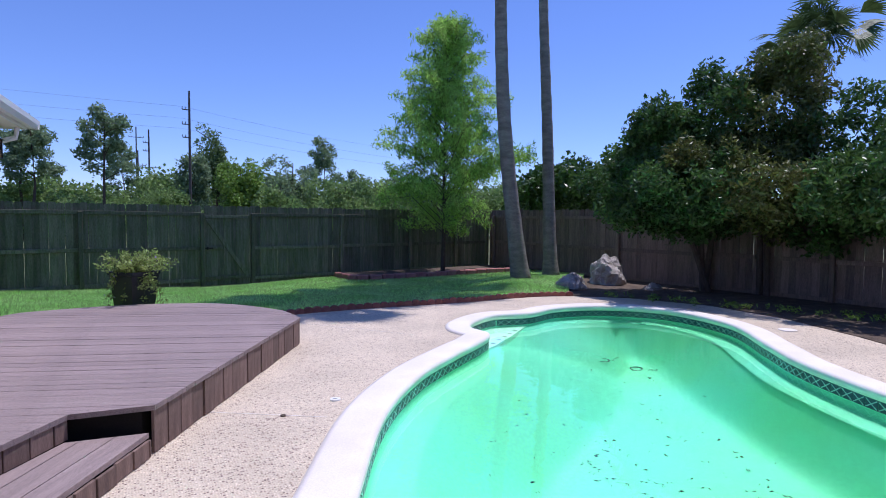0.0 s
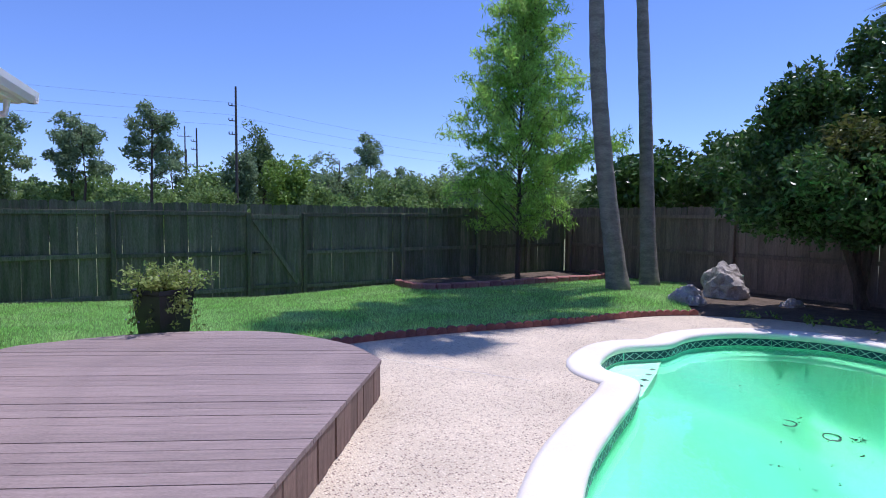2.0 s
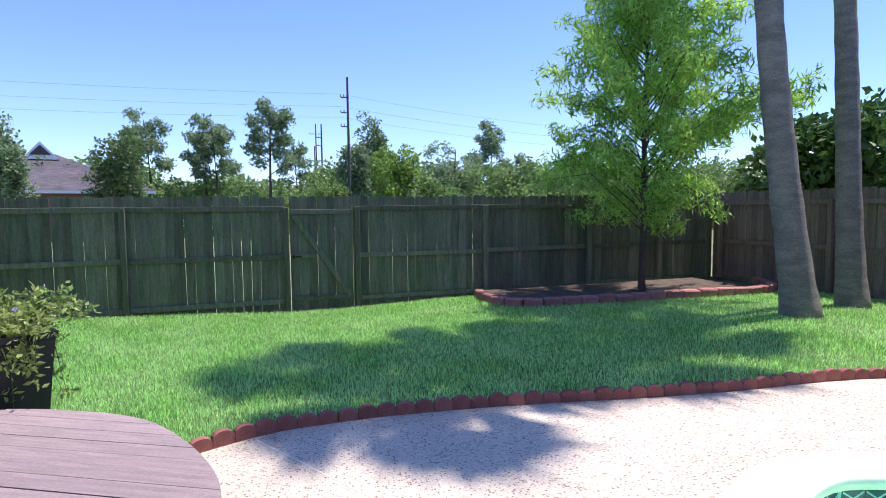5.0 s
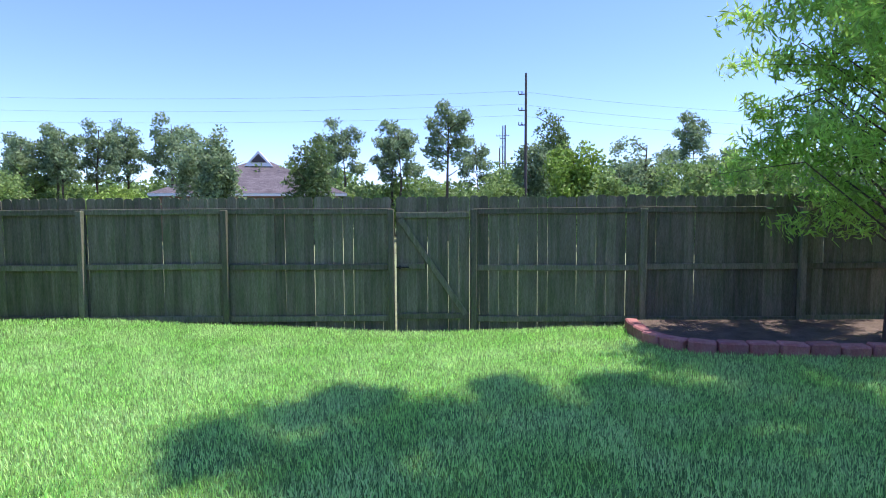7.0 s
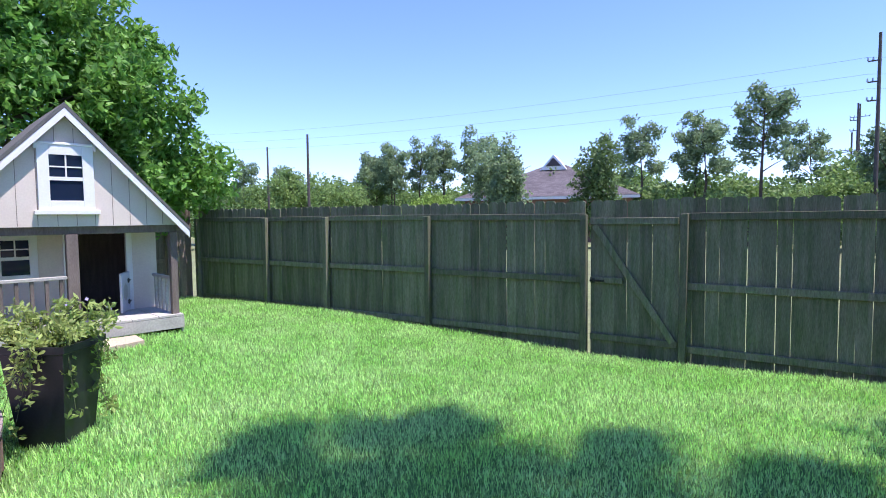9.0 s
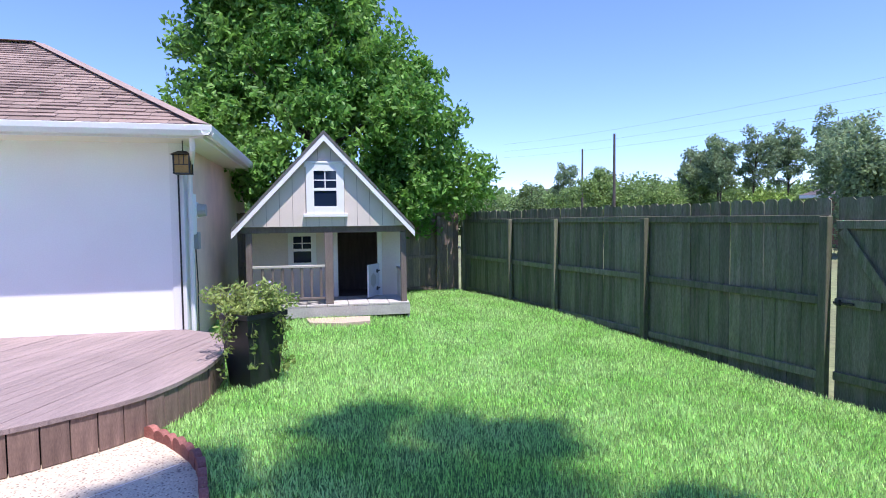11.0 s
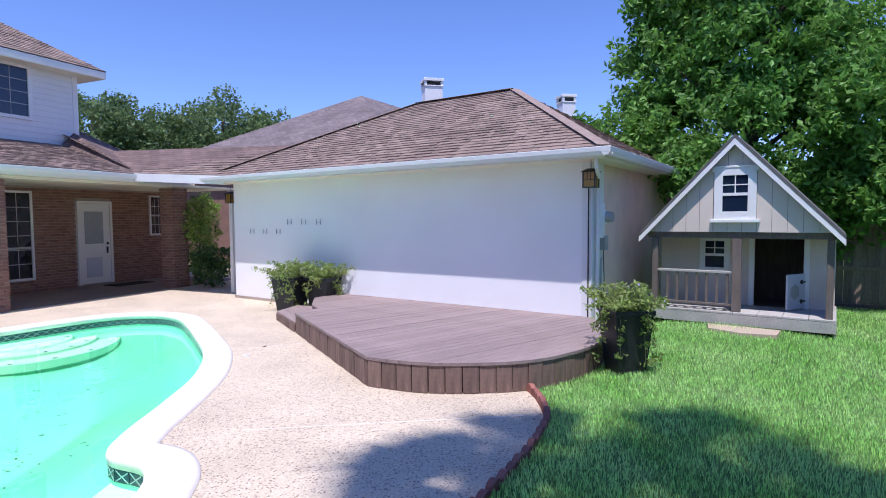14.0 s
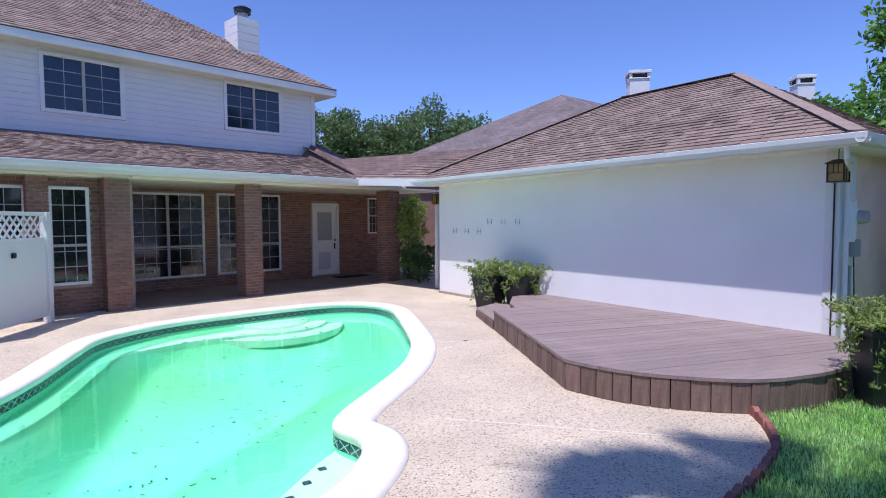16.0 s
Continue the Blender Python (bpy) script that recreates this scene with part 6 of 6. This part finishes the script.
def small_window(x0, x1, z0, z1, y, f, sill):
    w = part("window", block(x0, y, z0, x1, y + 0.008, z1), M_BLUEGLASS, ph)
    bm = bmesh.new()
    for a, b, c, d in ((x0 - f, z0 - f, x0, z1 + f), (x1, z0 - f, x1 + f, z1 + f), (x0, z0 - f, x1, z0), (x0, z1, x1, z1 + f)):
        box(bm, a, y - 0.005, b, c, y + 0.03, d, 0.003)
    if sill:
        box(bm, x0 - f - 0.05, y, z0 - f - 0.05, x1 + f + 0.05, y + 0.06, z0 - f, 0.004)
        box(bm, x0 - f - 0.03, y, z1 + f - 0.06, x0 - f, y + 0.045, z1 + f + 0.03, 0.004)
        box(bm, x1 + f, y, z1 + f - 0.06, x1 + f + 0.03, y + 0.045, z1 + f + 0.03, 0.004)
        box(bm, x0 - f, y + 0.001, z1 + f, x1 + f, y + 0.04, z1 + f + 0.03, 0.004)
    part("frame", bm, M_TRIM, w)
    bm = bmesh.new()
    zm = z0 + (z1 - z0) * 0.48
    box(bm, x0, y + 0.008, zm - 0.022, x1, y + 0.024, zm + 0.022)
    box(bm, (x0 + x1) / 2 - 0.008, y + 0.0085, zm, (x0 + x1) / 2 + 0.008, y + 0.018, z1)
    box(bm, x0, y + 0.009, (zm + z1) / 2 - 0.008, x1, y + 0.0175, (zm + z1) / 2 + 0.008)
    part("glazing_bar", bm, M_TRIM, w)


small_window(1.13, 1.48, 2.00, 2.56, 0.004, 0.12, True)
small_window(1.58, 1.88, 1.04, 1.50, Y + 0.002, 0.09, False)
bm = bmesh.new()
prism(bm, [(-2.95, 10.05), (-2.55, 10.1), (-2.35, 10.55), (-2.42, 11.0), (-2.85, 11.05)], 0.1, 0.20)
flag = part("stepping_stone", bm, M_FLAG)
tagged(flag, "flat tan stepping stone in the grass", "stone")

# satellite dish by the garage roof
dish = thing("satellite_dish", GAR @ pose(GLEN + 0.35, 4.6, 2.95), "small white satellite dish on the garage eave", "dish")
bm = bmesh.new()
bmesh.ops.create_uvsphere(bm, u_segments=16, v_segments=8, radius=0.5)
bmesh.ops.delete(bm, geom=[v for v in bm.verts if v.co.z > -0.36], context="VERTS")
bmesh.ops.solidify(bm, geom=bm.faces, thickness=0.012)
part("bowl", bm, M_TRIM, dish).matrix_basis = pose(0, 0, 0.35, 60, 0, 40)
bm = bmesh.new()
tube(bm, [(0, 0, -0.15), (0, 0, 0.2), (0.1, 0.1, 0.3)], [0.02] * 3, 6)
part("mast", bm, M_GREY, dish)

# ---- lattice gate panel by the bay ----
lg = thing("lattice_screen", pose(6.0, -1.84, 0, 0, 0, 58) @ Matrix.Scale(1.1, 4), "white vinyl screen gate with a lattice top", "screen")
part("panel", block(0.1, -0.02, 0.12, 1.8, 0.02, 1.40, 0.004), M_TRIM, lg)
part("post", block(-0.02, -0.06, 0.0, 0.10, 0.06, 1.88, 0.006), M_TRIM, lg)
part("post", block(1.8, -0.06, 0.0, 1.92, 0.06, 1.88, 0.006), M_TRIM, lg)
part("rail", block(0.10, -0.03, 1.40, 1.8, 0.03, 1.46, 0.004), M_TRIM, lg)
part("rail", block(0.10, -0.03, 1.82, 1.8, 0.03, 1.88, 0.004), M_TRIM, lg)
bm = bmesh.new()
for k in range(9):
    for sg in (-1, 1):
        c = 0.27 + k * 0.17
        box(bm, -0.245, -0.006 + sg * 0.006, -0.02, 0.245, 0.0 + sg * 0.006, 0.02, m=pose(c, 0, 1.64, 0, 45 * sg, 0))
part("lattice", bm, M_TRIM, lg)
bm = bmesh.new()
box(bm, 0.92, 0.02, 1.16, 1.0, 0.06, 1.24, 0.006)
part("latch", bm, M_IRON, lg)

# ---- passage between house and garage ----
vine = thing("climbing_vine", pose(-3.55, -3.6, 0), "green vine climbing a white post in the passage", "vine")
bm = bmesh.new()
tube(bm, [(0.0, 0, 0), (0.05, 0.05, 1.3), (0.0, 0.0, 2.5)], [0.03, 0.025, 0.02], 6)
part("stem", bm, M_TRUNK, vine)
v, f = leaves(crown_points([(0, 0, 2.2, 0.6, 0.5, 0.45), (0.05, 0, 1.3, 0.35, 0.35, 0.9), (0.4, 0.45, 1.9, 0.4, 0.4, 0.7), (-0.4, -0.4, 1.4, 0.5, 0.5, 1.0)], 240, 151), 0.045, 20, 0.16, 152, 2.0, 0.4)
tagged(raw_mesh("foliage", v, f, L_VINE, vine), kind="stuff")
hedge = thing("passage_shrub", pose(-3.4, -2.9, 0), "dark leafy shrub at the end of the passage", "shrub")
bm = bmesh.new()
tube(bm, [(0, 0, 0), (0, 0, 0.8)], [0.04, 0.02], 6)
part("stem", bm, M_TRUNK, hedge)
v, f = leaves(crown_points([(0, 0, 0.7, 0.7, 0.6, 0.55), (0.4, 0.5, 0.6, 0.5, 0.5, 0.5)], 120, 161), 0.05, 20, 0.16, 162, 2.2)
tagged(raw_mesh("foliage", v, f, L_SHRUB, hedge), kind="stuff")
wp = thing("white_post", pose(-2.75, -1.1, 0), "white painted post carrying the passage roof", "post")
part("shaft", block(-0.06, -0.06, 0.0, 0.06, 0.06, 2.62, 0.006), M_TRIM, wp)
part("capital", block(-0.09, -0.09, 2.5, 0.09, 0.09, 2.62, 0.006), M_TRIM, wp)
lantern(pose(-2.45, -0.75, 2.72))
pf = thing("picket_screen", pose(-4.6, -2.2, 0, 0, 0, 60), "pale picket fence behind the passage shrub", "fence")
for i in range(9):
    part("picket", block(i * 0.16, -0.01, 0.05, i * 0.16 + 0.1, 0.01, 1.15, 0.004), M_TRIM, pf)
part("rail", block(0, 0.011, 0.8, 1.4, 0.04, 0.88), M_TRIM, pf)

# ---- pool details ----
bm = bmesh.new()
box(bm, -0.073, -0.004, -0.052, 0.073, 0.004, 0.052, 0.002)
tile_me = mesh_of("tile", bm, M_TILE)
tiles = tagged(new("waterline_tiles"), "band of dark teal patterned tiles at the waterline")
tiles.parent = pool
TL = offset(POOL, -0.006)
dd = [0.0]
ring = TL + TL[:1]
for a, b in zip(ring, ring[1:]):
    dd.append(dd[-1] + math.dist(a, b))
n = int(dd[-1] / 0.15)
pat = bmesh.new()
for i in range(n):
    s = dd[-1] * i / n
    x, y = np.interp(s, dd, [p[0] for p in ring]), np.interp(s, dd, [p[1] for p in ring])
    x2, y2 = np.interp(s + 0.03, dd, [p[0] for p in ring]), np.interp(s + 0.03, dd, [p[1] for p in ring])
    m = pose(x, y, -0.112, 0, 0, math.degrees(math.atan2(y2 - y, x2 - x)) + 180)
    shared("tile", tile_me, tiles, m)
    for sg in (-1, 1):
        box(pat, -0.078, -0.0068, -0.005, 0.078, -0.0042, 0.005, m=m @ pose(0, 0, 0, 0, 33 * sg, 0))
tagged(part("tile_pattern", pat, M_TILE_PALE, tiles), kind="stuff")

# curved entry steps at the house end and a bench along that wall, with dark marker tiles
def pool_step(name, cx, cy, r, ztop, thick, a0, a1, mat_):
    bm = bmesh.new()
    pts = [(cx, cy)] + [(cx + r * math.cos(a), cy + r * math.sin(a)) for a in np.linspace(a0, a1, 25)]
    prism(bm, pts, ztop - thick, ztop)
    part(name, bm, mat_, pool)
    for a in np.linspace(a0 + 0.25, a1 - 0.25, 7):
        x, y = cx + (r - 0.09) * math.cos(a), cy + (r - 0.09) * math.sin(a)
        part("marker_tile", block(-0.035, -0.035, 0, 0.035, 0.035, 0.006, 0.001), M_TILE_DARK, pool).matrix_basis = pose(x, y, ztop + 0.001, 0, 0, 45)


M_STEP = mat("pale_step_plaster", (0.56, 0.86, 0.66), 0.7, 0.04, 1.0, 25, 0.05, 0.005)
for r, z in ((0.75, -0.33), (1.12, -0.52), (1.5, -0.72)):
    pool_step("entry_step", 2.35, -0.28, r, z, 0.5, 0.02, math.pi - 0.15, M_STEP)
bench = bmesh.new()
prism(bench, [(2.6, -0.25), (5.0, 0.15), (5.35, 0.62), (4.9, 0.72), (4.2, 0.55), (3.2, 0.62), (2.6, 0.75)], -0.95, -0.50)
part("bench", bench, M_STEP, pool)
for k in range(6):
    part("marker_tile", block(-0.035, -0.035, 0, 0.035, 0.035, 0.006, 0.001), M_TILE_DARK, pool).matrix_basis = pose(3.2 + k * 0.34, 0.50 + 0.02 * (k % 2), -0.499, 0, 0, 45)
seat = bmesh.new()
prism(seat, [(4.36, 6.42), (4.36, 6.92), (4.63, 7.29), (5.28, 7.67), (5.95, 7.59), (5.40, 7.14), (4.64, 6.58)], -1.2, -0.27)
part("corner_seat", seat, M_STEP, pool)
for k in range(5):
    part("marker_tile", block(-0.035, -0.035, 0, 0.035, 0.035, 0.006, 0.001), M_TILE_DARK, pool).matrix_basis = pose(4.66 + k * 0.21, 6.70 + k * 0.15, -0.269, 0, 0, 80)
# drain rings and a lid
for x, y in ((6.30, 6.10), (6.85, 5.95)):
    bm = bmesh.new()
    tube(bm, [(0.09 * math.cos(a), 0.09 * math.sin(a), 0) for a in np.linspace(0, 2 * math.pi, 17)], [0.012] * 17, 5)
    part("drain_ring", bm, M_TILE_DARK, pool).matrix_basis = pose(x, y, FLOOR(x, y) + 0.02)


def disc(name, x, y, r, z, mat_, label, cat):
    bm = bmesh.new()
    bmesh.ops.create_cone(bm, cap_ends=True, segments=28, radius1=r, radius2=r * 0.97, depth=0.012)
    o = part(name, bm, mat_)
    o.matrix_basis = pose(x, y, z)
    return tagged(o, label, cat)


disc("skimmer_lid", 8.75, 4.75, 0.13, 0.006, M_COPING, "round cream skimmer lid in the paving", "lid")
dr = disc("deck_drain", 1.61, 4.67, 0.048, 0.006, M_TRIM, "small white round drain cover in the paving", "drain")
part("slot", block(-0.02, -0.004, 0.0062, 0.02, 0.004, 0.008), M_IRON, dr)
disc("dry_leaf", 1.10, 4.46, 0.022, 0.006, M_SOIL, "small dry brown leaf on the paving", "leaf")

# leaf litter lying on the pool floor and floating
r = np.random.default_rng(77)
px, py = r.uniform(0.6, 8.2, 1500), r.uniform(0.0, 7.3, 1500)
dens = np.exp(-((px - 4.2) ** 2 + (py - 3.6) ** 2) / 5) * 0.7 + 0.16
ok = inside(px, py, offset(POOL, -0.8)) & (r.random(1500) < dens)
pts = np.stack([px[ok], py[ok], np.array([FLOOR(a, b) for a, b in zip(px[ok], py[ok])]) + 0.02], 1)
v, f = leaves(pts, 0.018, 2, (0.05, 0.05, 0.004), 78, 2.4, 0, 0.95)
tagged(raw_mesh("leaf_litter", v, f, M_LITTER), "dark leaf litter on the pool floor", "litter", "", "stuff")
tw = np.array([(7.0 + 0.03 * k, 5.75 - 0.02 * k, FLOOR(7.0, 5.75) + 0.03) for k in range(12)])
v, f = leaves(tw, 0.02, 8, (0.1, 0.06, 0.006), 79, 3.0, 0, 0.95)
tagged(raw_mesh("sunken_twig", v, f, M_LITTER), "dark leafy twig lying on the pool floor", "twig", "", "stuff")

# the plan above is drawn at 1.15 to one; bring it to metres
for ob in scene.objects:
    if ob.parent is None and ob.type in {"MESH", "EMPTY"}:
        ob.matrix_basis = Matrix.Scale(1 / 1.15, 4) @ ob.matrix_basis
